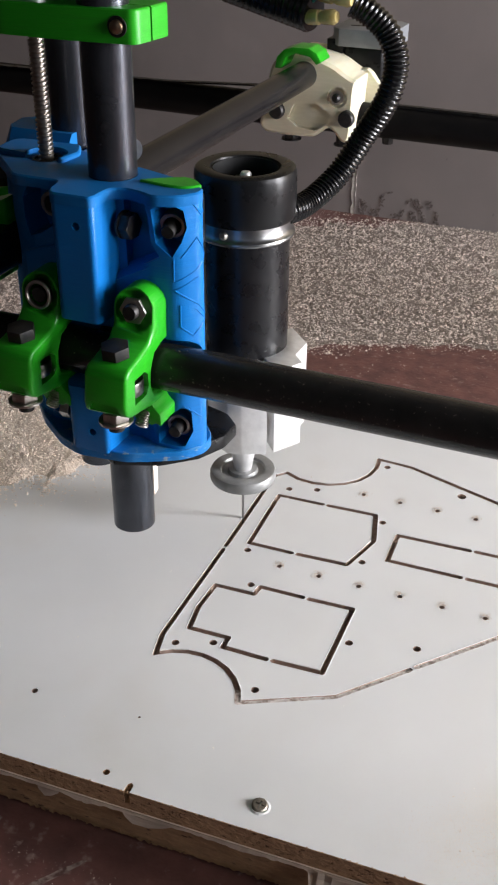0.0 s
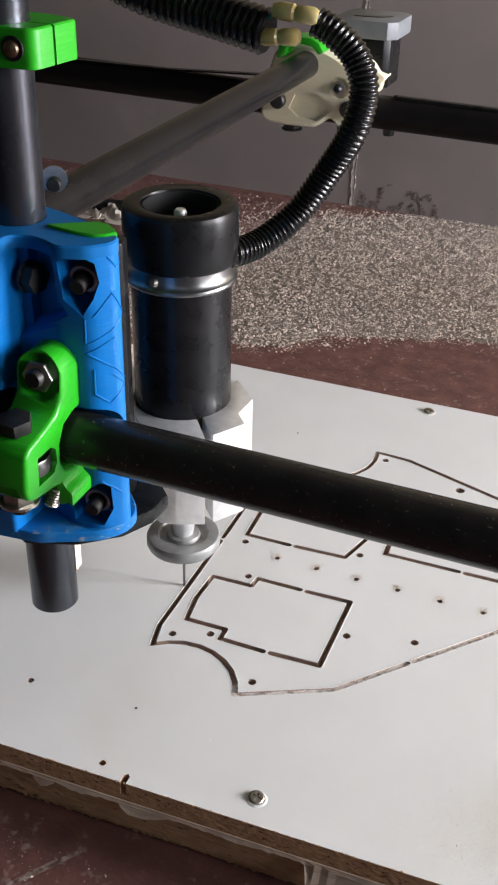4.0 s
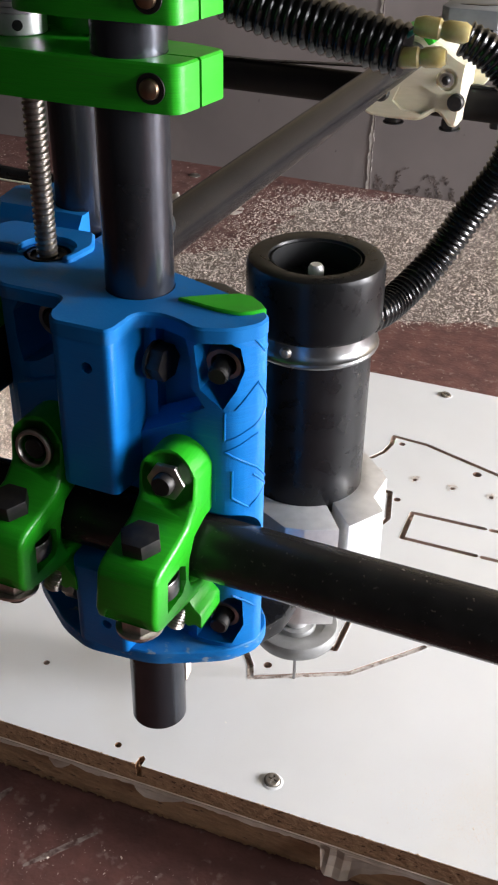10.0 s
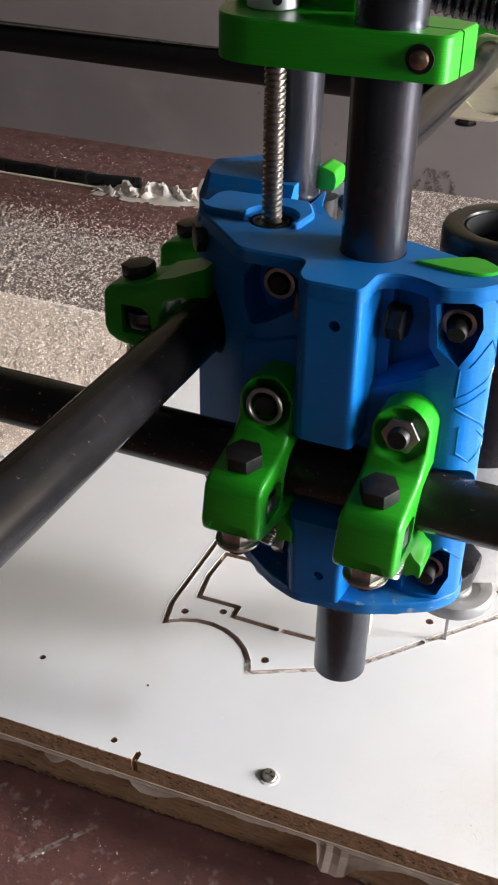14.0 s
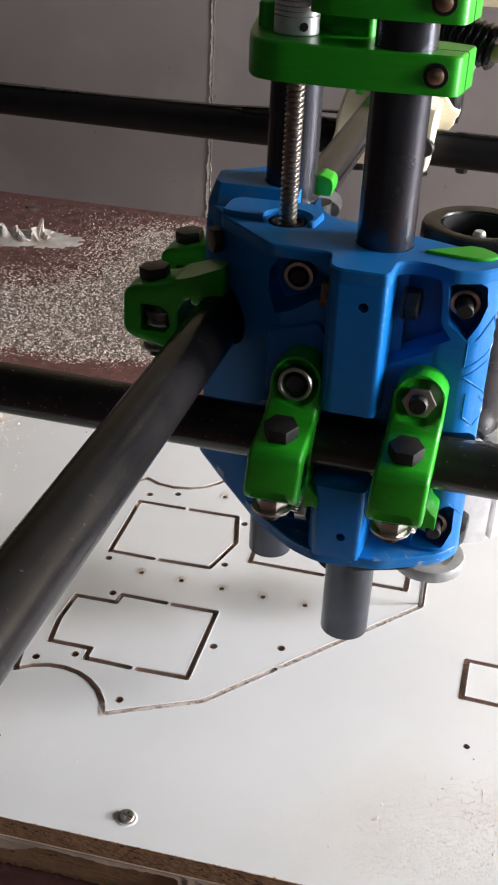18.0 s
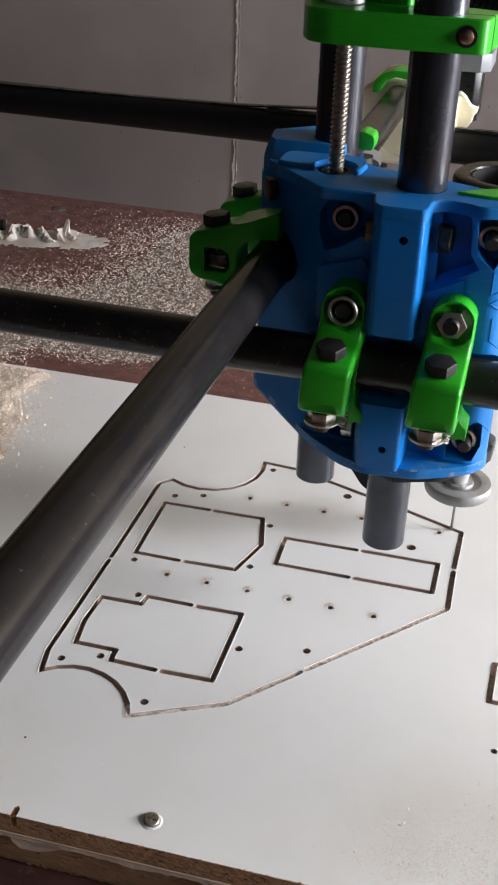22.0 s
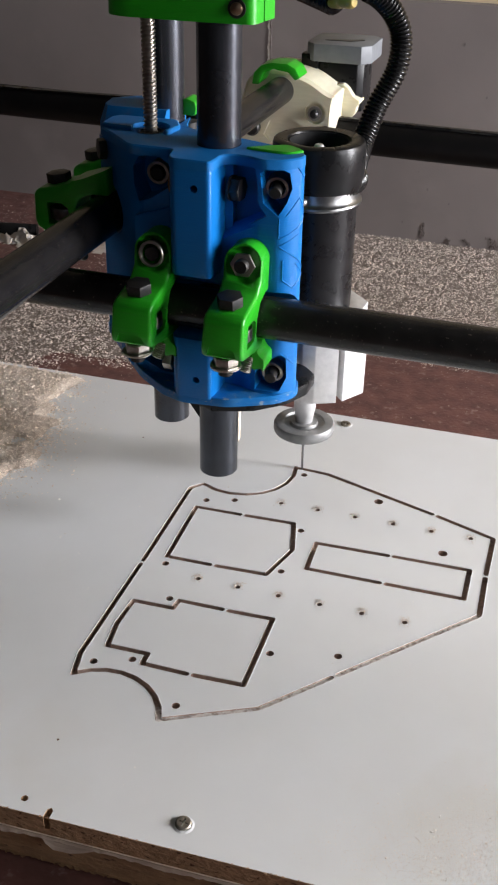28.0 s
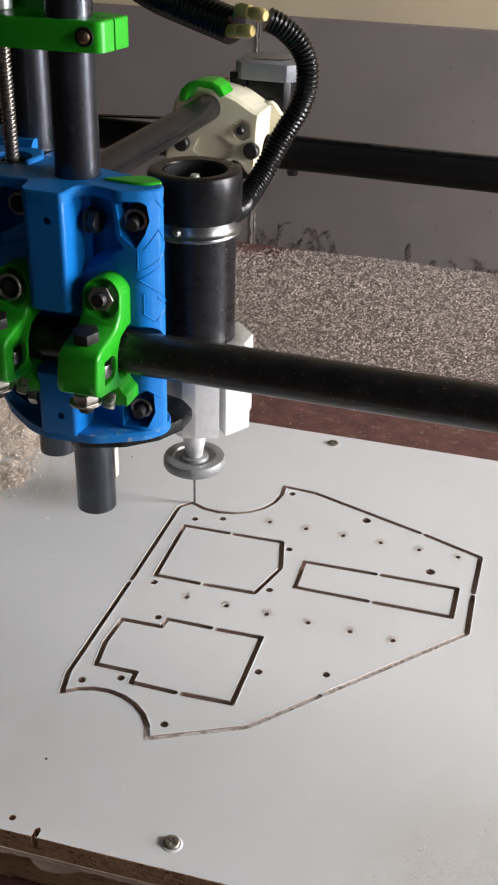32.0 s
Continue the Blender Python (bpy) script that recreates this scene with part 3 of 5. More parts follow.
chips("sawdust_chips", p, np.clip(d * 1.6 - 0.6, 0, 1) * 3.4 * rng.uniform(0.7, 1.5, len(d)) - 0.2, 0.56, TAN, "tan wood chips on the end of the sheet", 0.36)
p, d = scatter(40000, (-420, 20), (20, 343), lambda x, y: sheet_field(x - 45, y) * 0.08 + sheet_field(x - 18, y) * 0.4)
chips("sawdust_crumbs", p, -0.1, 0.6, TAN, "loose tan grains round the heap on the sheet")
p = np.concatenate([rng.normal((-120, 230), (70, 80), (600, 2)), rng.uniform((-120, -90), (330, 335), (170, 2)), rng.normal((267, -41), (24, 20), (120, 2)), rng.normal((294, -15), (30, 18), (90, 2))])
p = p[(p[:, 1] > -94) & (p[:, 1] < 335)]
chips("sawdust_crumbs", p, -0.12, np.where(rng.uniform(0, 1, len(p)) < 0.12, 0.55, 0.26), PALE, "fine pale crumbs of sawdust strewn over the sheet")
p = np.concatenate([rng.uniform((-200, -420), (320, -134), (4200, 2)), rng.normal((-30, -140), (40, 16), (260, 2))])
p = p[p[:, 1] < -134]
chips("sawdust_crumbs", p, BENCH, np.where(rng.uniform(0, 1, len(p)) < 0.06, 0.55, 0.22), DUST, "fine crumbs on the front of the bench")
# a film of fine dust by the sheet's corner, and soft rings of it round the small holes
p = np.concatenate([np.array(c) + (-0.3, 1.1) + rng.normal(0, 1.7, (360, 2)) * (1.1, 1.2) for c in SMALL])
q = np.min([np.hypot(p[:, 0] - c[0], p[:, 1] - c[1]) for c in SMALL], 0)
p = p[q > 1.9]
for x, y in SMALL:
    part("hole_burr", lathe([(1.77, -0.2), (1.84, 0.03), (2.5, 0.07), (3.6, 0.045), (5.2, 0.008)], 20, at(x, y, 0)), LAMIN, sheet_thing)
FINE = mat("fine_dust", (0.66, 0.56, 0.47), 0.95, 0, island=0.25, spec=0.1)
chips("sawdust_film", p, 0.05, 0.2, FINE, "fine beige dust round the small holes in the sheet")
p = np.concatenate([rng.normal((268, -62), (34, 17), (17000, 2)), rng.normal((304, -33), (24, 14), (12000, 2)), rng.normal((232, -78), (36, 10), (3000, 2))])
p = p[p[:, 1] > -97]
PINK = mat("pinkish_dust", (0.78, 0.7, 0.62), 0.95, 0, island=0.1, spec=0.1)
chips("sawdust_film", p, -0.05, 0.15, PINK, "fine pale dust lying by the corner of the sheet")
p = np.concatenate([rng.normal((273, -58), (30, 14), (320, 2)), rng.normal((304, -31), (20, 9), (320, 2)), rng.normal((251, -76), (30, 8), (30, 2))])
p = p[p[:, 1] > -95]
chips("sawdust_flakes", p, -0.15, 0.44, PINK, "small pale flakes lying by the corner of the sheet")
# fine burr along the last cut
p = np.concatenate([np.array(a) + (np.array(c) - np.array(a)) * rng.uniform(0, 1, (90, 1)) + rng.normal(0, 0.9, (90, 2)) for a, c in zip(GROOVES[0][10:], GROOVES[0][11:])] + [np.array((157.5, 42.8)) + np.array((73.4, 83.3)) * rng.uniform(0, 1, (150, 1)) + rng.normal(0, 0.9, (150, 2))])
chips("sawdust_burr", p, 0.0, 0.3, CRACKM, "pale burr along the milled groove")


def torn_strip(name, pts, material, parent, label="", lean=0.0):
    """A thin torn strip: columns of top points, each with the way it hangs down."""
    b = bmesh.new()
    rows = []
    for k in (0.0, 0.35, 0.7, 1.0):
        rows.append([b.verts.new((x / 1000, (y - 0.3 * k - lean * w * k * k) / 1000, (z - w * k) / 1000)) for x, y, z, w in pts])
    for hi, lo in zip(rows, rows[1:]):
        for i in range(len(pts) - 1):
            b.faces.new((hi[i], hi[i + 1], lo[i + 1], lo[i]))
    bmesh.ops.solidify(b, geom=b.faces[:], thickness=0.0005)
    return part(name, b, material, parent, label, None)


# torn edge of the lower board's face, and flaps of paper hanging over it
fy = lambda x: -127.7 + (x + 430) * 0.0398
tear = lambda x: 0.9 + 1.9 * max(0.0, noise.noise((x / 31, 0, 0)) - 0.05) + 0.9 * abs(noise.noise((x / 7, 2, 0)))
torn_strip("torn_edge", [(x / 2, fy(x / 2) - 1.1, -12.4 + 0.7 * noise.noise((x / 9, 7, 0)), tear(x / 2)) for x in range(-640, 640, 4)], PAPER, lower, "torn pale edge", 0.9)
torn_strip("ragged_base", [(x / 2, fy(x / 2) + 0.1, -32.0, 1.0 + 2.2 * abs(noise.noise((x / 9, 3, 0))) + 1.4 * abs(noise.noise((x / 3.5, 8, 0)))) for x in range(-640, 640, 2)], BOARDM, lower, "frayed lower edge of the board", 0.5)
torn_strip("paper_flap", [(142.0, fy(142.0) - 0.9, -13, 1.2), (145.0, fy(145.0) - 1.6, -12.2, 10.5), (147.5, fy(147.5) - 2.6, -11.8, 12.0), (151.0, fy(151.0) - 1.7, -12.2, 12.2), (155.0, fy(155.0) - 2.5, -12.4, 12.0), (159.0, fy(159.0) - 1.8, -12.8, 11.2), (161.5, fy(161.5) - 1.8, -13, 8.4), (164.5, fy(164.5) - 1.7, -13, 6.4), (169.5, fy(169.5) - 1.6, -12.9, 5.4), (176, fy(176) - 1.4, -12.8, 3.4), (185.7, fy(185.7) - 1.3, -12.8, 1.8), (194.7, fy(194.7) - 1.2, -12.8, 1.8), (203, fy(203) - 1.2, -12.8, 3.4), (209, fy(209) - 1.2, -12.8, 3.6), (220, fy(220) - 1.0, -12.8, 1.4)], PAPER, lower, "hanging flap of torn paper", 0.62)
torn_strip("paper_flap", [(38.7, fy(38.7) - 0.8, -13.0, 1.2), (40.7, fy(40.7) - 1.2, -13.0, 2.2), (45.7, fy(45.7) - 1.4, -13.2, 3.6), (54.7, fy(54.7) - 1.4, -13.2, 3.4), (61.7, fy(61.7) - 1.2, -13.3, 2.2), (66.7, fy(66.7) - 0.8, -13.3, 1.0)], PAPER, lower, "curled flap of torn paper", 0.9)
torn_strip("paper_flap", [(-13.3, fy(-13.3) - 0.8, -13.2, 2.5), (-8.3, fy(-8.3) - 1.6, -13.0, 5.5), (-4.3, fy(-4.3) - 1.6, -13.0, 4.5), (-0.3, fy(-0.3) - 0.9, -13.2, 2)], PAPER, lower, "curled flap of torn paper", 0.3)
# splintered fibres standing out of both cut edges
fuzz = np.stack([rng.uniform(-300, 320, 1500), np.zeros(1500)], 1)
zf = np.where(rng.uniform(0, 1, 1500) < 0.6, rng.uniform(-0.5, 0.0, 1500), rng.uniform(-34.5, -32.0, 1500))
fuzz[:, 1] = np.where(zf > -5, -127.3 + (fuzz[:, 0] + 430) * 0.0398, -127.6 + (fuzz[:, 0] + 430) * 0.0398)
chips("splinters", fuzz, zf, 0.36, BOARDM, "short splintered fibres along the cut board edges")

# scratches of pale paint on the bench
for k, (x0, y0, x1, y1, w) in enumerate([(1, -164, 26, -130.5, 4.6), (-42, -152, -32, -124, 7), (40, -184, 44, -176, 4.5), (30, -176, 34, -168, 2.5), (68, -158, 76, -152, 2), (-85, -158, -78, -139, 1.6), (-110, -183, -88, -176, 2.2), (54, -198, 70, -194, 1.8), (95, -168, 100, -156, 1.4)]):
    b = bmesh.new()
    n = 14
    u = Vector((x1 - x0, y1 - y0)).normalized()
    q = []
    for i in range(n + 1):
        f = i / n
        w2 = w * (0.4 + 0.6 * math.sin(math.pi * f)) * (0.7 + 0.5 * abs(noise.noise((f * 5, k, 0))))
        q.append((x0 + (x1 - x0) * f, y0 + (y1 - y0) * f, w2))
    left = [(x - u.y * w / 2, y + u.x * w / 2) for x, y, w in q]
    right = [(x + u.y * w / 2, y - u.x * w / 2) for x, y, w in q]
    part("paint_scratch", prism(left + right[::-1], BENCH - 0.2, BENCH + 0.15), mat("old_paint", (0.3, 0.24, 0.21), 0.7, 0, (0.1, 0.05, 0.042), 240, (0.4, 0.6)), bench, "pale paint smear", None)

# ---- the carriage of the machine ----
carriage = thing("cnc_carriage", "blue and green printed router carriage with a black spindle motor", "cnc carriage")
XT = (-105.0, 178.5)     # y and z of the pipe across
ZF, ZR = (-45.0, -82.0), (-104.0, -22.0)   # upright pipes

def round_poly(pts, radii, n=5):
    """The polygon with its corners rounded; radii in mm, one for all or one each."""
    out, m = [], len(pts)
    for i, p in enumerate(pts):
        r = radii[i] if isinstance(radii, (list, tuple)) else radii
        a, p, c = Vector(pts[i - 1]), Vector(p), Vector(pts[(i + 1) % m])
        u, v = (a - p), (c - p)
        k = min(r, u.length * 0.48, v.length * 0.48)
        if k < 0.3:
            out.append(tuple(p))
            continue
        s, e = p + u.normalized() * k, p + v.normalized() * k
        for q in range(n + 1):
            f = q / n
            out.append(tuple(s * (1 - f) ** 2 + p * 2 * f * (1 - f) + e * f * f))
    return out


TOP = round_poly([(-4, -76.5), (5, -81.5), (10.6, -86), (10.6, -93), (3, -102), (-10, -107), (-18, -103), (-27, -101), (-35, -104), (-35.8, -118.5), (-37.5, -122), (-60, -122), (-64, -117), (-66, -103), (-95, -103), (-112, -86), (-127, -72), (-127, -50), (-112, -45), (-88, -46), (-70, -56), (-34, -66)], 4)
MID = round_poly([(-6, -77), (4.5, -82), (10.2, -86), (10.2, -92), (2, -103), (-15, -103.5), (-24, -98), (-92, -98), (-108, -84), (-124, -64), (-146, -38), (-146, -20), (-114, 4), (-93, 0), (-85, -32), (-68, -56), (-36, -66)], [0, 2, 3, 5, 10, 4, 4, 9, 14, 14, 8, 4, 4, 4, 4, 4, 0], 6)
BOT = round_poly([(-6, -62), (5, -73), (10.6, -81), (10.6, -92), (3, -103), (-7, -109), (-27, -119), (-57, -122), (-72, -116), (-95, -98), (-125, -63), (-148, -35), (-148, -22), (-114, 4), (-93, 0), (-85, -32), (-68, -56), (-40, -60)], 5)


def front(poly, y0, y1, bevel=0.0):
    """A polygon in x and z (mm), pulled from y0 back to y1."""
    return prism([(x, z) for x, z in poly], 0, y1 - y0, bevel, Matrix.Translation((0, y0 / 1000, 0)) @ Matrix(((1, 0, 0, 0), (0, 0, 1, 0), (0, 1, 0, 0), (0, 0, 0, 1))))


def smooth(me, angle=32):
    me.polygons.foreach_set("use_smooth", [True] * len(me.polygons))
    me.set_sharp_from_angle(angle=radians(angle))
    return me


def slab(poly, z0, z1, c=0.9):
    """A plan polygon (mm) pulled up, its upper edge chamfered."""
    b = bmesh.new()
    n = len(poly)
    area = sum(poly[i - 1][0] * poly[i][1] - poly[i][0] * poly[i - 1][1] for i in range(n))
    sign = 1 if area > 0 else -1
    inner = []
    for i in range(n):
        d = (Vector(poly[(i + 1) % n]) - Vector(poly[i - 1])).normalized()
        inner.append((poly[i][0] - d.y * c * sign, poly[i][1] + d.x * c * sign))
    rows = [[b.verts.new((x / 1000, y / 1000, z / 1000)) for x, y in q] for q, z in ((poly, z0), (poly, z1 - c), (inner, z1))]
    b.faces.new(rows[0][::-1])
    b.faces.new(rows[2])
    for lo, hi in zip(rows, rows[1:]):
        for i in range(n):
            b.faces.new((lo[i], lo[(i + 1) % n], hi[(i + 1) % n], hi[i]))
    bmesh.ops.recalc_face_normals(b, faces=b.faces)
    return b


def core():
    b = prism(MID, 119, 272.5)
    pockets = bmesh.new()
    for poly, y in (([(-30.5, 271.3), (-16, 271.3), (-14, 262), (-13.5, 250), (-8, 242.5), (-30.5, 229)], -91),
                    ([(-12.2, 268), (-7, 271.5), (0, 272), (4.6, 268.5), (5.8, 259), (3.5, 251), (-1, 243), (-10, 250)], -87),
                    ([(-13, 125), (-13, 139), (-6, 145), (1, 151), (5.6, 150), (6.2, 134), (2.5, 125)], -89),
                    ([(-96, 261), (-91, 268.5), (-79, 270.5), (-68, 264), (-63, 264), (-63, 249), (-72, 251), (-84, 243), (-92, 240), (-96, 250)], -76),
                    ([(-95, 132), (-92, 146), (-84, 158), (-63, 158), (-63, 124.5), (-78, 124.5)], -76)):
        c = front(poly, -130, y)
        bmesh.ops.recalc_face_normals(c, faces=c.faces)
        join(pockets, c)
    cuts = [tube((-200, XT[0], XT[1]), (60, XT[0], XT[1]), 16), tube((-126.6, -250, 223.8), (-126.6, 40, 219.8), 16), pockets,
            tube((ZF[0], ZF[1], 100), (ZF[0], ZF[1], 300), R + 0.4), prism([(-170, -47.5), (-90, -47.5), (-90, 20), (-170, 20)], 262, 290)]
    me = smooth(carve(b, cuts, BLUE, "core_body"))
    me.materials.append(LAYERED)          # the rough printed side away from the tool
    for p in me.polygons:
        if p.normal.x < -0.25 and abs(p.normal.z) < 0.2 and p.center.x < -0.085:
            p.material_index = 1
    return me


body = new("core_body", core())
body.parent = carriage
tagged(body, "blue printed core with bolt pockets")
b = slab(TOP, 271, 277)
tp = new("top_plate", smooth(carve(b, [tube((*ZF, 250), (*ZF, 300), R + 0.3), tube((*ZR, 250), (*ZR, 300), R + 0.3), tube((-94, -70, 250), (-94, -70, 300), 8)], DULL, "top_plate")))
tp.parent = carriage
part("bottom_plate", slab(BOT, 117, 123, 0.5), WORN, carriage, "frayed and scuffed blue printed base plate")
RIB = round_poly([(-35.4, -92), (-35.6, -112), (-36.8, -121.6), (-60, -121.6), (-64, -116), (-64, -92)], [0, 3, 3, 2.5, 3, 0], 5)
for z0, z1, low in ((205, 272.5, True), (121.5, 163, False)):
    rb = new("front_rib", smooth(carve(prism(RIB, z0, z1, 0.6), [tube((-46.5, -130, 260 if low else 134.8), (-46.5, -108, 260 if low else 134.8), 2.3)], BLUE, "front_rib")))
    rb.parent = carriage
# shoulder from the rib over to the corner column, with a sloping top
def shoulder(poly, y0, y1, ease):
    b = front(poly, y0, y1)
    b.verts.ensure_lookup_table()
    top = sorted(b.verts, key=lambda v: -v.co.z)[:4]
    for v in top:
        if v.co.y < (y0 + y1) / 2000:
            v.co.y += ease / 1000
    return b


part("gusset", shoulder([(-36, 200), (-36, 224.6), (-4, 240), (-4, 200)], -103.4, -88, 0.5), BLUE, carriage)
part("gusset", prism([(0, 0), (32, 0), (32, 10), (0, 10)], 0, 0.5, 0, Matrix.Translation((-0.0355, -0.1031, 0.2245)) @ Matrix.Rotation(radians(-27), 4, "Y") @ Matrix.Rotation(radians(33), 4, "X")), BLUE, carriage)
part("left_gusset", front([(-94, 232), (-70, 240), (-64, 232), (-64, 200), (-94, 200)], -101, -92, 2.0), BLUE, carriage)
# the raised housing of the lead screw nut, hollowed towards the front
nb = slab(round_poly([(-127, -71), (-120, -73.5), (-80, -76), (-78, -60), (-85, -47), (-123, -49), (-127, -54)], 2.5), 270, 279.6, 1.0)
nut_house = new("nut_housing", smooth(carve(nb, [tube((-94, -70, 274.6), (-94, -70, 300), 12.2), prism([(-104, -92), (-84, -92), (-84, -70), (-104, -70)], 274.6, 290)], DULL, "nut_housing")))
nut_house.parent = carriage
tagged(nut_house, "blue printed housing of the lead screw nut")
part("lead_nut", lathe([(4.6, 270), (10.5, 270), (10.5, 276.5), (9.6, 277), (7, 277), (7, 275.6), (4.6, 275.6), (4.6, 270)], 30, at(-94, -70, 0)), BLACKB, carriage, "dark lead screw nut")
# the block round the rear pipe, its front sloping back
rear = bmesh.new()
low = [rear.verts.new((x / 1000, y / 1000, 0.248)) for x, y in ((-144, -37), (-137, -46), (-96, -47), (-96, -4), (-120, 2), (-148, -18))]
mid = [rear.verts.new((x / 1000, y / 1000, 0.2705)) for x, y in ((-144, -37), (-137, -46), (-96, -47), (-96, -4), (-120, 2), (-148, -18))]
high = [rear.verts.new((x / 1000, y / 1000, 0.282)) for x, y in ((-141, -33.5), (-137, -38.5), (-96, -38.5), (-96, -4), (-120, 1), (-143, -18))]
rear.faces.new(low[::-1])
rear.faces.new(high)
for lo, hi in ((low, mid), (mid, high)):
    for i in range(6):
        rear.faces.new((lo[i], lo[(i + 1) % 6], hi[(i + 1) % 6], hi[i]))
rear_block = new("rear_block", smooth(carve(rear, [tube((*ZR, 230), (*ZR, 300), R + 0.4)], DULL, "rear_block"), 25))
rear_block.parent = carriage


# the rounded corner column, from its front round to the side
COLUMN = [p for p in MID if p[0] > -15.5 and p[1] < -80.5][::-1]


def ridge(pts, r=0.75):
    """A raised line along the rounded corner column: (way along it, height)."""
    b = bmesh.new()

    def spot(s, z):
        p = COLUMN[0]
        way = s * 40.0
        for o, q in zip(COLUMN, COLUMN[1:]):
            k = (Vector(q) - Vector(o)).length
            if way <= k:
                p = Vector(o).lerp(Vector(q), way / k)
                break
            way -= k
            p = Vector(q)
        return Vector((p[0], p[1], z))
    path = []
    for (s0, z0), (s1, z1) in zip(pts, pts[1:]):
        path += [spot(s0 + (s1 - s0) * i / 6, z0 + (z1 - z0) * i / 6) for i in range(6)]
    path.append(spot(*pts[-1]))
    rings = []
    for i, p in enumerate(path):
        d = (path[min(i + 1, len(path) - 1)] - path[max(i - 1, 0)]).normalized()
        u = Vector((0.62, -0.78, 0))
        v = d.cross(u).normalized()
        rings.append([b.verts.new((p + v * r * math.cos(a) + u * r * math.sin(a)) / 1000) for a in (0, 1.05, 2.09, 3.14, 4.19, 5.24)])
    for a, c in zip(rings, rings[1:]):
        for k in range(6):
            b.faces.new((a[k], a[(k + 1) % 6], c[(k + 1) % 6], c[k]))
    return b


# outlines of the raised pattern: millimetres along the column, height
for line in ([(19, 242.6), (28.7, 252.8), (36.1, 240.9), (27.2, 234), (15.5, 229)], [(15, 241.7), (14.8, 229.3)], [(29, 230.3), (15, 224.2), (28.7, 214.3), (35.2, 206.4)],
             [(17.8, 215.4), (17.7, 202.4), (25.1, 196.1), (34.5, 203.8), (26.9, 211.7)], [(23.9, 275), (32, 264.4), (35.6, 266)], [(18, 152), (23.7, 147.6), (29, 142.5)]):
    part("raised_line", ridge([(way / 40.6, z) for way, z in line], 0.5), BLUE, carriage)


def socket_bolt(x, y, z, r, long, d, ring=True, mat2=BLACKB):
    b = lathe([(0, 0), (r, 0), (r, long - 0.6), (r - 0.6, long), (0, long)], 20, at(x, y, z, d))
    o = part("bolt", b, mat2, carriage)
    if ring:
        part("washer", lathe([(r + 0.7, 0), (r + 3.4, 0), (r + 3.4, 6), (r + 2.9, 7), (r + 1.2, 7), (r + 0.7, 6), (r + 0.7, 0)], 28, at(x, y, z, d)), ZINC, o)
    return o


socket_bolt(-5.2, -87.5, 258.2, 3.9, 15, (0.12, -1, -0.12))
socket_bolt(-4.3, -89.5, 136.0, 3.9, 15, (0.12, -1, -0.05))
socket_bolt(-84, -77.5, 255.3, 4.2, 8.5, (0, -1, 0))
socket_bolt(-80, -78, 136, 4.0, 10, (0, -1, 0))
part("bolt", hexa(7.5, 6, at(-30, -99, 256, (1, -0.12, 0)), 7.8), BLACKB, carriage)
part("nut", hexa(6.5, 6, at(-63.5, -100, 256, (-1, -0.1, 0)), None), mat("rusty_nut", (0.2, 0.1, 0.05), 0.6, 0.5, (0.3, 0.2, 0.12), 300), carriage)
part("nut", hexa(6, 6, at(-66, -110, 140, (-1, 0, 0)), None), ZINC, carriage)
part("rear_washer", lathe([(0, 0), (7.6, 0), (7.6, 1.6), (0, 1.6)], 28, at(-92, 24, 257, (0.45, -0.88, 0.12))), ZINC, carriage, "broad silver washer")
part("rear_bolt", lathe([(0, -14), (4, -14), (4, 7), (3.4, 7.6), (0, 7.6)], 20, at(-91, 22.5, 255, (0.45, -0.88, 0.12))), BLACKB, carriage)
part("rear_cap", front(round_poly([(-92, 276), (-92, 285.5), (-89, 287), (-83, 285), (-82, 281), (-83, 276)], 1.5), -22, -8, 0.6), GREEN, carriage, "small green printed cap")
part("rear_spacer", prism(round_poly([(-93, -10), (-92, -22), (-87, -24), (-83, -19), (-84, -10)], 4), 250, 271), BLACKB, carriage)
part("left_bolt", hexa(7, 5, at(-131, -58, 259, (-0.8, -0.6, 0)), None), BLACKB, carriage)


def pipe(name, a, c, parent, material, label):
    o = part(name, tube(a, c, R, R - 2.2, 48), material, parent, label)
    return o


pipe("z_pipe", (*ZF, 45.5), (*ZF, 540), carriage, STEEL, "upright black steel pipe")
pipe("z_pipe", (*ZR, 46), (*ZR, 540), carriage, STEEL, "upright black steel pipe")
part("pipe_sticker", prism([(-33.8, -70.2), (-33.0, -70.2), (-32.2, -77), (-33.0, -77)], 66, 88), PAPER, carriage, "scrap of cream tape on the pipe")

# spindle, on the tool's axis
fixed = set(carriage.children)
MX = Matrix.Translation((0.0012, 0, 0))
spin = part("motor_body", lathe([(0, 138), (27, 138), (27.8, 138.8), (27.8, 222), (0, 222)], 72, MX), MOTORM, carriage, "glossy black spindle motor body")
part("motor_cap", lathe([(20.4, 254), (20.6, 262), (21.6, 264.3), (28.4, 265), (30.4, 264), (31.3, 261.5), (31.4, 236), (30.4, 234), (20, 234)], 72, MX), BLACKP, carriage, "black plastic motor cap with a hollow top")
part("cap_bowl", lathe([(0, 250), (20.5, 250), (20.5, 263.4), (19.8, 263.4), (19.2, 251.5), (0, 251.5)], 56, MX), mat("matt_black", (0.008, 0.008, 0.009), 0.65, 0, (0.014, 0.014, 0.014), 90, spec=0.2), carriage, "matt black hollow of the cap")
part("shaft_end", lathe([(0, 251), (3.6, 251), (3.6, 259), (2.6, 260.5), (0, 260.5)], 20, MX), ALU, carriage)
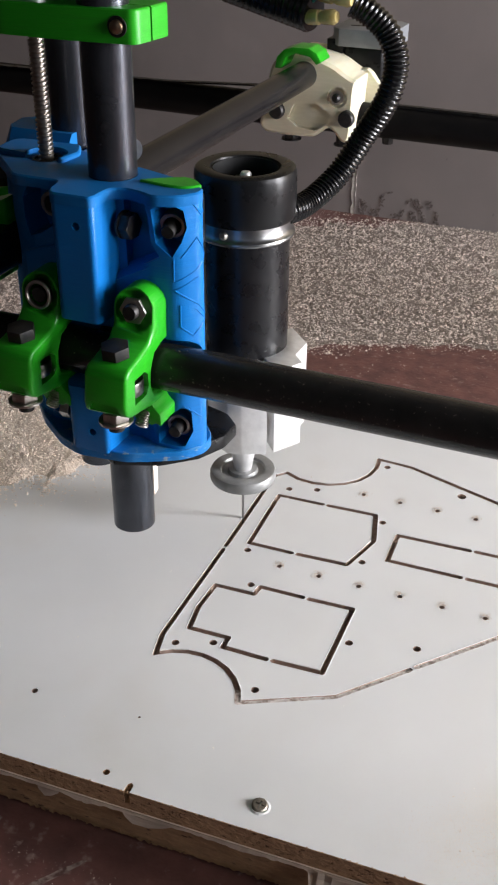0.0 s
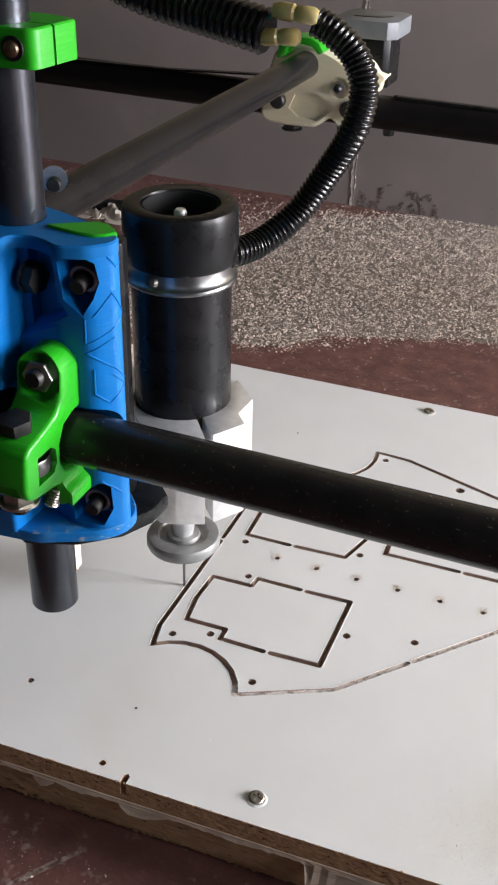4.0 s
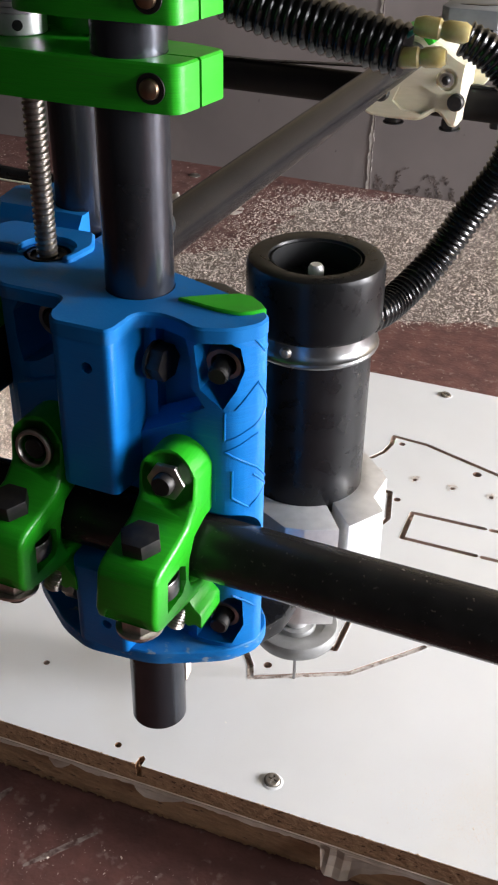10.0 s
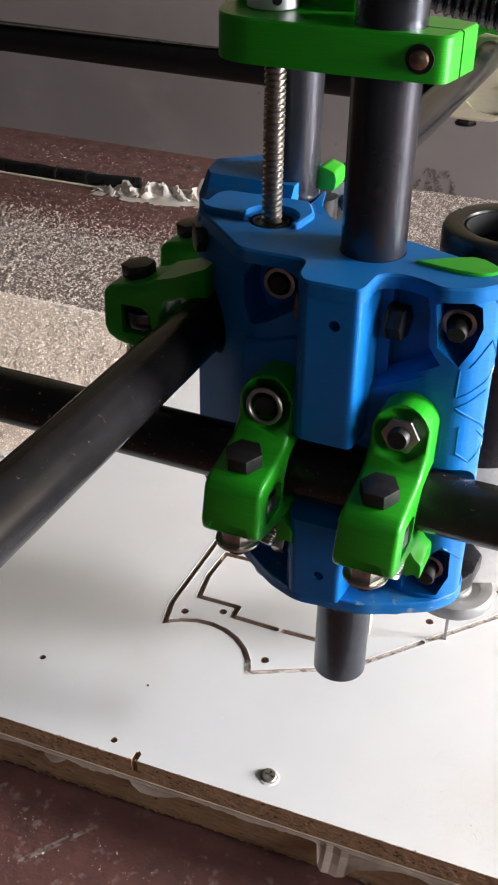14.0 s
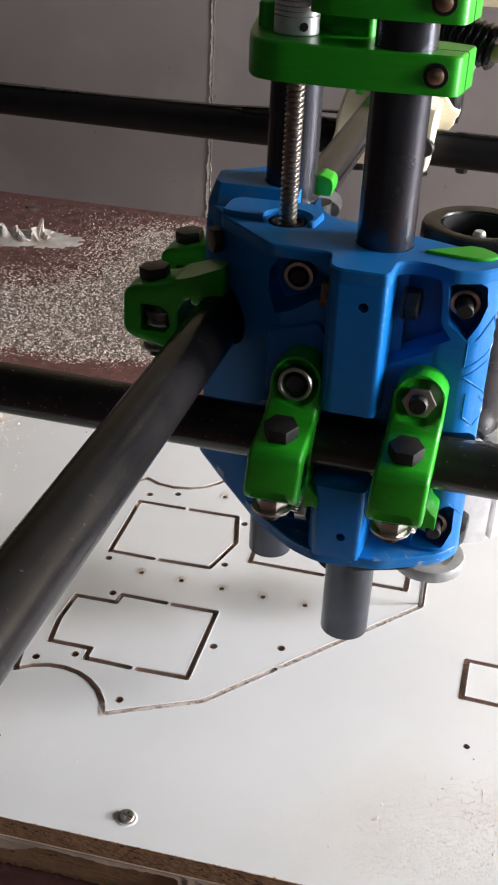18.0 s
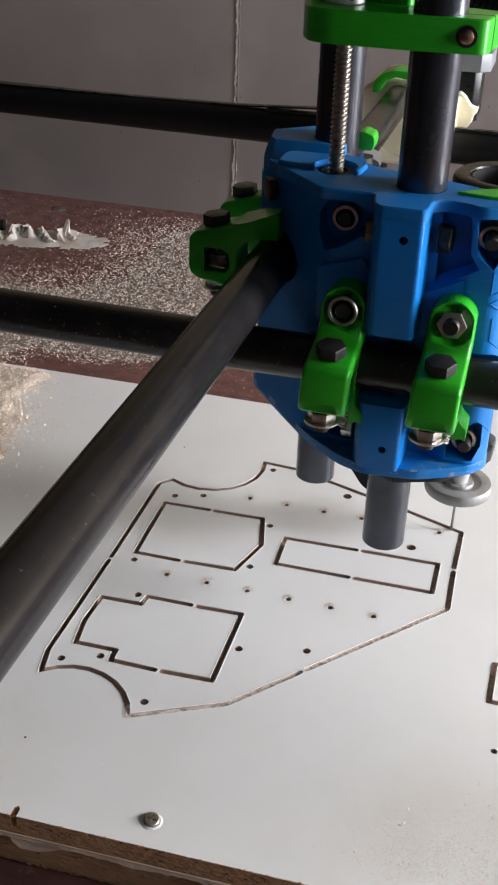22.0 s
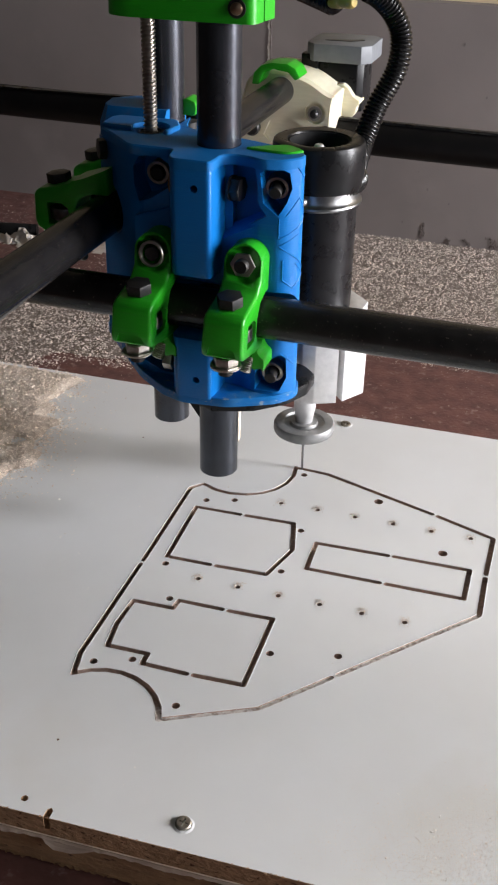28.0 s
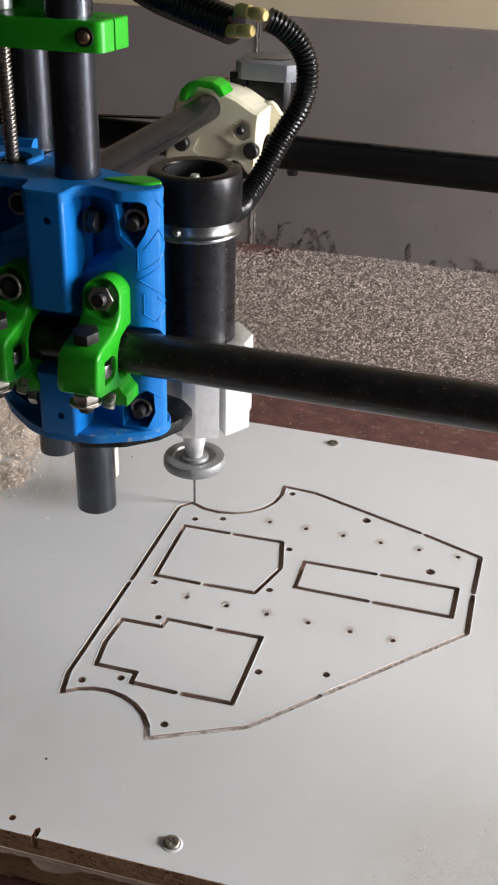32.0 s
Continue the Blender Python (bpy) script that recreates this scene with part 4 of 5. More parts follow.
part("strap", lathe([(27.8, 234), (28.3, 233.6), (28.5, 228.5), (29.6, 226), (30.7, 225.2), (31, 224), (30.4, 222.8), (28.6, 222.4), (27.8, 223)], 72, MX), mat("dull_strap", (0.3, 0.3, 0.3), 0.3, 1.0, (0.22, 0.22, 0.22), 140), carriage, "silver clamping strap with a rolled rim")
part("strap_screw", lathe([(0, 0), (2.6, 0), (2.8, 1.5), (1.6, 2.8), (0, 3)], 16, at(-1, -28, 229, (0, -1, 0.2))), ZINC, carriage)
for a in (0.3, 1.2, 2.6):
    part("motor_fin", prism([(-1, 8), (1, 8), (1, 20), (-1, 20)], 251, 253, 0, Matrix.Rotation(a * 2.1, 4, "Z")), BLACKP, carriage)


def ring_side(pts, a0, a1, r=28.0, n=14):
    """A clamp half: outer points, then the bore between two angles (degrees)."""
    return pts + [(r * math.cos(radians(a0 + (a1 - a0) * i / n)), r * math.sin(radians(a0 + (a1 - a0) * i / n))) for i in range(n + 1)]


part("clamp_jaw", prism(ring_side([(23, -19), (35.5, -33.5), (47, -15), (39, -5.5), (40, 13), (23, 31)], 55, -40), 88, 147.5, 0.6), ALU, carriage, "machined aluminium clamp jaw")
part("clamp_body", prism(ring_side([(10, 34), (-14, 46), (-50, 16), (-44, 0), (-9, -37), (8, -46), (17, -44), (32, -37), (20.5, -21.5)], -47, -300, 28.0, 30), 88, 147, 0.6), ALU, carriage, "machined aluminium spindle clamp")
part("clamp_screw", hexa(4, 4, at(36, -24, 128, (0.75, -0.65, 0))), ZINC, carriage)
part("clamp_screw", hexa(4, 4, at(36, -24, 105, (0.75, -0.65, 0))), ZINC, carriage)
mount_from = set(carriage.children)
part("tool_mount", prism([(14, -52), (13, -68), (4, -86), (-14, -102), (-40, -112), (-62, -100), (-66, -62), (-50, -30), (-20, -34), (4, -42)], 107, 116.5, 2), BLACKP, carriage, "black printed tool mount under the core")
part("mount_wedge", front(round_poly([(-92, 117), (-92, 99), (-80, 93), (-64, 70), (-56, 66), (-48, 72), (-48, 117)], 4), -64, -48), BLACKP, carriage, "black printed wedge between the pipes")
part("mount_web", prism([(-6, -50), (-4, -58), (-8, -64), (-40, -58), (-44, -36), (-30, -36)], 116, 262, 1.5), BLACKP, carriage, "black printed tool mount behind the core")
part("mount_cap", slab([(7.8, -83.5), (4, -79.3), (-0.8, -75.8), (-6, -75.2), (-16, -81), (-25.5, -88.5), (-9, -91.2), (0, -91), (4.5, -88)], 270, 278.4, 0.5), GREEN, carriage, "bright green printed cap")
mounts = set(carriage.children) - mount_from
part("collet_shaft", lathe([(0, 42), (6, 42), (7.5, 52), (8.4, 56), (8.4, 90), (0, 90)], 32), ALU, carriage, "steel collet shaft")
part("collet_disc", lathe([(0, 33.5), (20, 33.5), (22.8, 35.5), (23.4, 37), (23.4, 41), (22.4, 43), (20, 43.5), (16, 43.2), (15.2, 41.5), (11, 41.2), (10, 43.5), (0, 43.8)], 56), mat("dull_zinc", (0.3, 0.3, 0.295), 0.5, 0.4, (0.24, 0.24, 0.235), 150), carriage, "round grey collet disc")
part("cutter", lathe([(0, -6), (0.9, -5), (0.9, 20), (1.3, 22), (1.3, 36), (0, 36)], 12), BITM, carriage, "thin milling cutter")


spindle_parts = set(carriage.children) - fixed - mounts
for o in spindle_parts:
    low = o.name.split(".")[0] in ("cutter", "collet_disc", "collet_shaft")
    o.data.transform(Matrix.Translation((AXIS + Vector((0, 0, 0 if low else -4.5))) / 1000))


def clamp_half(w, ys, zs):
    """The printed clamp round a pipe, x along the pipe."""
    pr = [(-96, 231), (-110, 231), (-115, 228), (-117.5, 222), (-119, 207), (-124, 201), (-131, 199), (-147, 195.5), (-150.5, 192), (-151.5, 174), (-150, 169), (-145, 166), (-124, 162), (-110, 158), (-106, 160), (-107, 165.5), (-112, 166), (-118, 168), (-121, 174), (-121, 184), (-117, 192), (-108, 195), (-96, 195)]
    b = bmesh.new()

    def lean(x, y, z):
        k = min(1.0, max(0.0, (215 - z) / 45))
        wide = 12.2 + 0.8 * k
        return ((x * wide - 2.4 * k) / 1000, y / 1000, z / 1000)
    lo = [b.verts.new(lean(-1, y, z)) for y, z in pr]
    hi = [b.verts.new(lean(1, y, z)) for y, z in pr]
    b.faces.new(lo)
    b.faces.new(hi[::-1])
    for i in range(len(pr)):
        j = (i + 1) % len(pr)
        b.faces.new((lo[i], lo[j], hi[j], hi[i]))
    bmesh.ops.recalc_face_normals(b, faces=b.faces)
    bmesh.ops.bevel(b, geom=b.edges[:], offset=0.0022, segments=3, affect="EDGES", profile=0.5, clamp_overlap=True)
    return b


# rounded top, slot for the bearing
slot = prism([(-141, 172), (-128, 172), (-125, 176), (-126, 184), (-130, 187), (-141, 187)], -30, 30, 0, Matrix(((0, 0, 1, 0), (1, 0, 0, 0), (0, 1, 0, 0), (0, 0, 0, 1))))
outer = front([(-30, 250), (30, 250), (30, 215.5)] + [(12.2 * math.cos(a * 0.2618), 215.5 + 12.2 * math.sin(a * 0.2618)) for a in range(13)] + [(-30, 215.5)], -170, -80)
notch = front([(-12, 169.5), (7, 169.5), (5, 175), (-10, 175)], -162, -149.2)
recess = tube((0, -140, 215.5), (0, -111.8, 215.5), 10.6)
clamp_mesh = carve(clamp_half(0, 0, 0), [slot, outer, notch, recess], GREEN, "pipe_clamp")
smooth(clamp_mesh, 35)
slot = prism([(-141, 172), (-128, 172), (-125, 176), (-126, 184), (-130, 187), (-141, 187)], -30, 30, 0, Matrix(((0, 0, 1, 0), (1, 0, 0, 0), (0, 1, 0, 0), (0, 0, 0, 1))))
low_cut = prism([(-155, 199), (-128, 201), (-112, 206), (-94, 214), (-80, 216), (-80, 250), (-155, 250)], -30, 30, 0, Matrix(((0, 0, 1, 0), (1, 0, 0, 0), (0, 1, 0, 0), (0, 0, 0, 1))))
side_mesh = smooth(carve(clamp_half(0, 0, 0), [slot, low_cut], GREEN, "pipe_clamp"), 35)


def clamp(m, bright=True, side=False):
    c = new("pipe_clamp", side_mesh if side else clamp_mesh)
    c.parent = carriage
    c.matrix_local = m
    tagged(c, "bright green printed pipe clamp")

    def sub(name, bm, material):
        return part(name, bm, material, c)
    if not side:
        sub("tail", front(round_poly([(-2, 168), (8, 168), (12, 160), (15.5, 157), (15.5, 149.5), (12.5, 151.5), (9.5, 149), (6, 152), (0, 151), (-6, 158)], 1.6), -122, -104, 0.6), GREEN)
    if bright:
        sub("nut", hexa(8, 6.5, at(0, -113, 215.5, (0, -1, 0.06)), 9.6), ZINC)
    elif not side:
        sub("washer", lathe([(6.2, 0), (8.2, 0), (8.2, 2.4), (7.6, 3), (6.6, 3), (6.2, 2.4), (6.2, 0)], 28, at(0, -118, 215.5, (0, -1, 0.12))), ZINC)
    if not side:
        sub("bolt", lathe([(0, 0), (4.4, 0), (4.4, 10 if bright else 1.5), (3.8, 11 if bright else 2), (0, 11 if bright else 2)], 18, at(0, -112.5 if bright else -118, 215.5, (0, -1, 0.06))), BLACKB)
    sub("bolt_head", hexa(8.2, 6.5, at(-1.5, -137, 197.5, (0, -0.1, 1)), None), BLACKB)
    sub("bearing", lathe([(3, -4), (10.4, -4), (10.8, -3.4), (10.8, 3.4), (10.4, 4), (3, 4)], 28, at(0, -133, 178.5, (0, 0, 1))), mat("bearing_steel", (0.16, 0.155, 0.15), 0.3, 1.0, (0.1, 0.1, 0.1), 200))
    sub("lower_nut", hexa(8, 6, at(-4, -137, 158.5, (0, 0, 1)), 9.6), ZINC)
    sub("bolt_end", lathe([(0, 0), (4.4, 0), (4.4, 7), (0, 7)], 16, at(-4, -137, 152, (0, 0, 1))), BLACKB)
    sub("thread", lathe([(0, 0)] + [(3.6 + 0.5 * (i % 2), i * 0.7) for i in range(16)] + [(0, 11)], 16, at(3, -122, 148, (0.3, 0.3, 1))), SPRING)
    return c


clamp(Matrix.Translation((-0.0172, 0, 0)))
clamp(Matrix.Translation((-0.0750, 0, 0)), False)
for yy in (-60, -2):
    clamp(Matrix.Translation((-0.0285, yy / 1000, 0.0355)) @ Matrix.Rotation(radians(-90), 4, "Z"), False, True)

# green plates that hold the upright pipes
ZPL = round_poly([(-16.5, -66), (-20.5, -95), (-60, -97.5), (-98, -97), (-108, -93), (-114, -80), (-118, -60), (-124, -24), (-116, -4), (-96, -2), (-86, -14), (-82, -50), (-64, -60), (-30, -62)], [2.5, 5, 0, 6, 8, 8, 8, 10, 8, 8, 8, 10, 8, 2], 4)

# the upper plate leaves the coupler free
ZPU = round_poly([(-16.5, -66), (-20.5, -95), (-60, -97.5), (-80, -96), (-87, -88), (-82, -80), (-80, -68), (-84, -57), (-100, -54), (-112, -48), (-120, -24), (-114, -4), (-96, -2), (-86, -14), (-80, -44), (-66, -58), (-30, -62)], [2.5, 5, 0, 6, 5, 2, 2, 3, 3, 6, 8, 8, 8, 6, 4, 2, 2], 4)


def z_plate(z0, z1, plan):
    b = slab(plan, z0, z1, 0.8)
    cuts = [tube((*ZF, z0 - 9), (*ZF, z1 + 9), R + 0.2), tube((*ZR, z0 - 9), (*ZR, z1 + 9), R + 0.2), tube((-94, -70, z0 - 9), (-94, -70, z1 + 9), 9),
            prism([(-5, -82.2), (-36, -82.2), (-36, -80.8), (-5, -80.8)], z0 - 5, z1 + 5)]
    o = new("pipe_plate", smooth(carve(b, cuts, GREEN, "pipe_plate")))
    o.parent = carriage
    tagged(o, "green printed plate across the upright pipes")
    zm = (z0 + z1) / 2
    part("bolt", lathe([(0, 0), (3.6, 0), (3.3, 1.6), (1.8, 2.6), (0, 2.8)], 20, at(-30, -96.3, zm, (0, -1, 0))), mat("brass_bolt", (0.35, 0.24, 0.16), 0.35, 1.0, (0.25, 0.17, 0.11), 200), o)
    part("washer", lathe([(0, 0), (5.2, 0), (5.2, 0.8), (0, 0.8)], 24, at(-30, -95.4, zm, (0, -1, 0))), BLACKB, o)


z_plate(348, 364.4, ZPL)
part("plate_boss", slab(round_poly([(-114, -66), (-116, -50), (-102, -42), (-80, -46), (-72, -56), (-60, -62), (-62, -70), (-80, -66), (-94, -56), (-106, -62)], 4), 364.2, 375), GREEN, carriage, "raised green boss beside the coupler")
z_plate(376.5, 393, ZPU)


def thread_rod(x, y, z0, z1, r, pitch):
    """A lead screw: a helical ridge."""
    b = bmesh.new()
    steps = 14
    turns = int((z1 - z0) / pitch * steps)
    rows = []
    for i in range(turns + 1):
        a = i * 6.283185 / steps
        z = z0 + i * pitch / steps
        c, s = math.cos(a), math.sin(a)
        rows.append([b.verts.new(((x + rr * c) / 1000, (y + rr * s) / 1000, (z + dz) / 1000)) for rr, dz in ((r - 0.9, 0), (r - 0.85, pitch * 0.3), (r, pitch * 0.45), (r, pitch * 0.8), (r - 0.9, pitch))])
    for p0, p1 in zip(rows, rows[1:]):
        for k in range(4):
            b.faces.new((p0[k], p1[k], p1[k + 1], p0[k + 1]))
    return b


part("lead_screw", thread_rod(-94, -70, 240, 380, 4.4, 2.5), SPRING, carriage, "steel lead screw with a coarse thread")
prof = [(0, 364.6), (9.7, 364.6), (10, 365), (10, 372)]
for i in range(9):
    prof += [(10, 372 + 2.1 * i), (8, 372 + 2.1 * i), (8, 372.55 + 2.1 * i), (10, 372.55 + 2.1 * i)]
part("coupler", lathe(prof + [(10, 412), (0, 412)], 40, at(-94.5, -73, 0)), ALU, carriage, "silver flexible shaft coupler with a spiral slit")
part("coupler_screw", lathe([(0, 0), (1.9, 0), (1.9, 0.5), (0, 0.5)], 14, at(-89.5, -81.6, 368.4, (0.5, -0.86, 0))), BLACKB, carriage)

# settle the body's heights on the pipes
done = set()
for o in carriage.children_recursive:
    if o not in spindle_parts and o.data.name not in done and o.parent.name.split(".")[0] != "pipe_clamp" and not o.name.startswith("pipe_clamp"):
        done.add(o.data.name)
        o.data.transform(Matrix.Translation((0, 0, 0.003055)) @ Matrix.Diagonal((1, 1, 0.985, 1)))

# ---- pipes of the gantry ----
YPIPE = mat("dark_seamed_pipe", (0.01, 0.0092, 0.0098), 0.17, 0.0, (0.014, 0.013, 0.013), 45, bump=0.02, bump_scale=240, rough2=0.24, stain=(0.07, 0.06, 0.052), stain_scale=420, stain_mix=(0.68, 0.76), spec=0.13)
x_pipe = thing("gantry_pipe", "long black steel pipe across the sheet, dusted with fine sawdust", "pipe", group="gantry pipes")
part("pipe", tube((-900, *XT), (900, *XT), R, R - 2.2, 64), DUSTY, x_pipe)

# the second pipe lies a little askew, its far end in a truck on the back rail
truck = thing("gantry_truck", "dark steel pipe ending in a cream printed truck and motor", "gantry truck", group="gantry pipes")
ya, yb = -660.0, 622.0
px = lambda y: -126.6 - 0.0085 * y
pz = lambda y: 220.4 - 0.0136 * y
truck_pipe = part("pipe", tube((px(ya), ya, pz(ya)), (px(yb), yb, pz(yb)), R, R - 2.2, 64), YPIPE, truck, "long dark steel pipe with a welded seam")
def face_block(poly, y0, y1, c):
    """A polygon in x and z (mm) from y0 back to y1, its front edge chamfered."""
    b = slab(poly, 0, y1 - y0, c)
    b.transform(Matrix.Translation((0, y1 / 1000, 0)) @ Matrix(((1, 0, 0, 0), (0, 0, -1, 0), (0, 1, 0, 0), (0, 0, 0, 1))))
    return b


TR = [(-160, 159), (-153, 151), (-128, 150), (-100, 151), (-92, 156), (-84, 163), (-76, 157), (-70, 148.5), (-62, 149), (-60, 156), (-58.5, 172), (-58, 195), (-56.5, 211), (-61, 212), (-67, 215), (-80, 223), (-92, 227.5), (-106, 230), (-128, 231), (-146, 221), (-153, 196), (-154, 178)]
tb = new("truck_body", smooth(carve(face_block(round_poly(TR, 5, 4), 566, 634, 3.0), [tube((-300, 600, 166), (100, 600, 166), 17.5), face_block([(-128, 168), (-118, 160), (-98, 158), (-86, 166), (-84, 178), (-100, 186), (-122, 182)], 556, 570.5, 0.01), tube((-75.5, 560, 193.5), (-75.5, 569.5, 193.5), 10.5)], CREAM, "truck_body"), 40))
tb.parent = truck
tagged(tb, "cream printed truck body")
part("truck_wing", front([(-66, 214), (-58, 214.5), (-53, 211), (-47, 203), (-41, 199.5), (-40.5, 197), (-43.5, 193), (-44, 188), (-49, 181), (-66, 181)], 606, 630, 0.8), CREAM, truck)
part("pipe_cap", front([(-133, 222), (-131, 233), (-124, 240), (-114, 243), (-98, 243), (-90, 239), (-85, 231), (-90, 228), (-97, 235), (-112, 237), (-121, 233), (-126, 222)], 540, 568, 1.2), GREEN, truck, "green printed pipe cap")
for x, z, r, m2, rr in ((-75.5, 193.5, 4.2, ZINC, 7), (-64, 174, 8.2, BLACKB, 0), (-139, 175, 8.2, BLACKB, 0)):
    o = part("bolt", lathe([(0, 0), (r, 0), (r, 5), (r - 1.5, 7), (0, 7.4)], 22, at(x, 566, z, (0, -1, 0))), BLACKB, truck)
    if rr:
        part("washer", lathe([(0, 0), (rr, 0), (rr, 1.6), (0, 1.6)], 22, at(x, 566, z, (0, -1, 0))), ZINC, o)
for x in (-130, -72):
    part("wheel_nut", hexa(9, 8, at(x, 585, 143, (0, 0, 1)), 10.5), BLACKB, truck)
part("end_bolt", hexa(6, 10, at(-30, 600, 144, (0, 0, 1))), BLACKB, truck)
OCT = lambda cx, cy, r, c: [(cx - r, cy - r + c), (cx - r + c, cy - r), (cx + r - c, cy - r), (cx + r, cy - r + c), (cx + r, cy + r - c), (cx + r - c, cy + r), (cx - r + c, cy + r), (cx - r, cy + r - c)]
part("motor_case", prism(OCT(-66, 640, 25, 6), 186, 234, 1), BLACKP, truck, "black stepper motor case")
cap = part("motor_top", prism(OCT(-66, 640, 33, 9), 234, 251, 1), GREYP, truck, "grey printed motor cover")
part("cover_mark", prism([(-84, 628), (-58, 630), (-46, 640), (-50, 644), (-62, 637), (-76, 635)], 250.6, 251.6), BLACKP, cap, "black mark on the cover")
for x in (-96, -104):
    part("motor_plug", prism([(x, 612), (x + 9, 612), (x + 9, 624), (x, 624)], 226, 240, 1), BLACKP, truck)

for o in truck.children_recursive:
    if o.name != truck_pipe.name:
        o.data.transform(Matrix.Translation((-0.0205, 0.0315, 0)))
part("drive_belt", front([(-900, 180.6), (-420, 180.8), (-300, 182.4), (-150, 190.5), (-150, 192.2), (-300, 184.2), (-420, 182.6), (-900, 182.2)], 632, 638.9), BLACKP, truck, "black toothed drive belt")
rail = thing("back_rail", "thick dark pipe rail along the back of the machine", "rail")
part("pipe", tube((-1100, 661.9, 165.5), (1200, 601.8, 165.5), 16.6, 13, 56), RAILM, rail)
part("belt", prism([(-40, 628.2), (1200, 595.8), (1200, 601.8), (-40, 634.2)], 181.8, 184.4), BLACKP, rail, "black toothed drive belt")

# ---- the corrugated cable hose ----
HOSE0 = Vector((29, 8, 231))


def corrugated(pts, r, pitch=3.0):
    """A ribbed hose along smooth points (mm)."""
    ps = [Vector(p) for p in pts]
    dense = []
    for i in range(len(ps) - 1):
        p0, p1, p2, p3 = ps[max(0, i - 1)], ps[i], ps[i + 1], ps[min(len(ps) - 1, i + 2)]
        for k in range(40):
            t = k / 40
            dense.append(0.5 * ((2 * p1) + (p2 - p0) * t + (2 * p0 - 5 * p1 + 4 * p2 - p3) * t * t + (3 * p1 - p0 - 3 * p2 + p3) * t ** 3))
    dense.append(ps[-1])
    b = bmesh.new()
    rings, run, last = [], 0.0, dense[0]
    nxt = 0.0
    side = Vector((0, 1, 0))
    prof = (0.89, 0.91, 0.965, 1.0, 1.0, 0.965, 0.91)
    k = 0
    for i in range(1, len(dense)):
        seg = (dense[i] - dense[i - 1]).length
        while nxt <= run + seg:
            f = (nxt - run) / seg
            p = dense[i - 1].lerp(dense[i], f)
            d = (dense[i] - dense[i - 1]).normalized()
            u = d.cross(side).normalized()
            side2 = u.cross(d).normalized()
            side = side2
            rr = r * prof[k % 7]
            rings.append([b.verts.new((p + (u * math.cos(a) + side2 * math.sin(a)) * rr) / 1000) for a in [j * 6.283185 / 22 for j in range(22)]])
            k += 1
            nxt += pitch / 7
        run += seg
    for a, c in zip(rings, rings[1:]):
        for j in range(22):
            b.faces.new((a[j], a[(j + 1) % 22], c[(j + 1) % 22], c[j]))
    b.faces.new(rings[0])
    b.faces.new(rings[-1])
    return b


hose = thing("cable_hose", "black corrugated cable hose looping from the spindle motor", "hose")
rel = lambda pts: [Vector(p) - HOSE0 for p in pts]
part("lower_hose", corrugated(rel([(8, 2, 232), (18, 4, 232), (28, 11, 232), (39, 28, 233), (55, 44, 245), (70, 50, 268), (83, 48, 292), (87, 50, 313), (81, 53, 329), (69, 54, 340), (59, 55, 345)]), 8.0), HOSEM, hose, "black corrugated hose")
JOINT = Vector((55, 54, 344))
rel = lambda pts: [Vector(p) - JOINT for p in pts]
upper_hose = part("upper_hose", corrugated(rel([(34, 51, 338), (12, 51, 342), (-11, 51, 346), (-38, 49, 352), (-64, 47, 362), (-87, 41, 380), (-100, 35, 408), (-101, 28, 450)]), 12.2, 4.4), HOSEM, hose, "thicker black corrugated hose")


def sleeve(a, c, r):
    a, c = Vector(a) - JOINT, Vector(c) - JOINT
    m = Matrix.Translation(a / 1000) @ AX(c - a)
    n = (c - a).length
    return lathe([(0, 0), (r * 0.7, 0), (r, n * 0.15), (r, n * 0.45), (r * 0.75, n * 0.5), (r * 0.95, n * 0.6), (r, n * 0.9), (r * 0.7, n), (0, n)], 18, m)


part("wire_sleeve", sleeve((38, 48, 350), (62, 50, 348), 4.6), SLEEVE, upper_hose, "clear yellowish wire sleeve")
part("wire_sleeve", sleeve((31, 46, 336), (53, 48, 338), 4.6), SLEEVE, upper_hose, "clear yellowish wire sleeve")
part("wire", corrugated(rel([(29, 51, 341), (36, 48, 346), (41, 48, 350)]), 1.1, 6), TEAL, upper_hose, "teal wire")

# ---- along the wall ----
pan = bpy.data.objects["wall_panel"]
# a vertical crack with chipped filler
b = bmesh.new()
zs = np.arange(-36, 250, 3.0)
for z0, z1 in zip(zs, zs[1:]):
    j0, j1 = [-159.7 + 0.0060 * (z + 36) + 3.0 * noise.noise((0, 0, z / 22)) + 1.9 * noise.noise((5, 0, z / 6.3)) for z in (z0, z1)]
    w0, w1 = [(0.9 + 1.6 * max(0, noise.noise((9, 0, z / 13)) + 0.35)) * (1.7 if z < 40 else 1.0) for z in (z0, z1)]
    join(b, front([(j0 - w0, z0), (j0 + w0, z0), (j1 + w1, z1), (j1 - w1, z1)], 911.2, 912.5))
part("crack", b, CRACKM, pan, "pale chipped crack", None)
b = bmesh.new()
for z0, z1 in zip(zs, zs[1:]):
    j, j1 = [-158.0 + 0.0060 * (z + 36) + 3.0 * noise.noise((0, 0, z / 22)) + 1.1 * noise.noise((7, 0, z / 5.1)) for z in (z0, z1)]
    w = 1.1 + 0.9 * noise.noise((3, 0, z0 / 11))
    join(b, front([(j, z0), (j + w, z0), (j1 + w, z1), (j1, z1)], 910.9, 912.5))
part("crack_line", b, SMUDGE, pan, "", None)
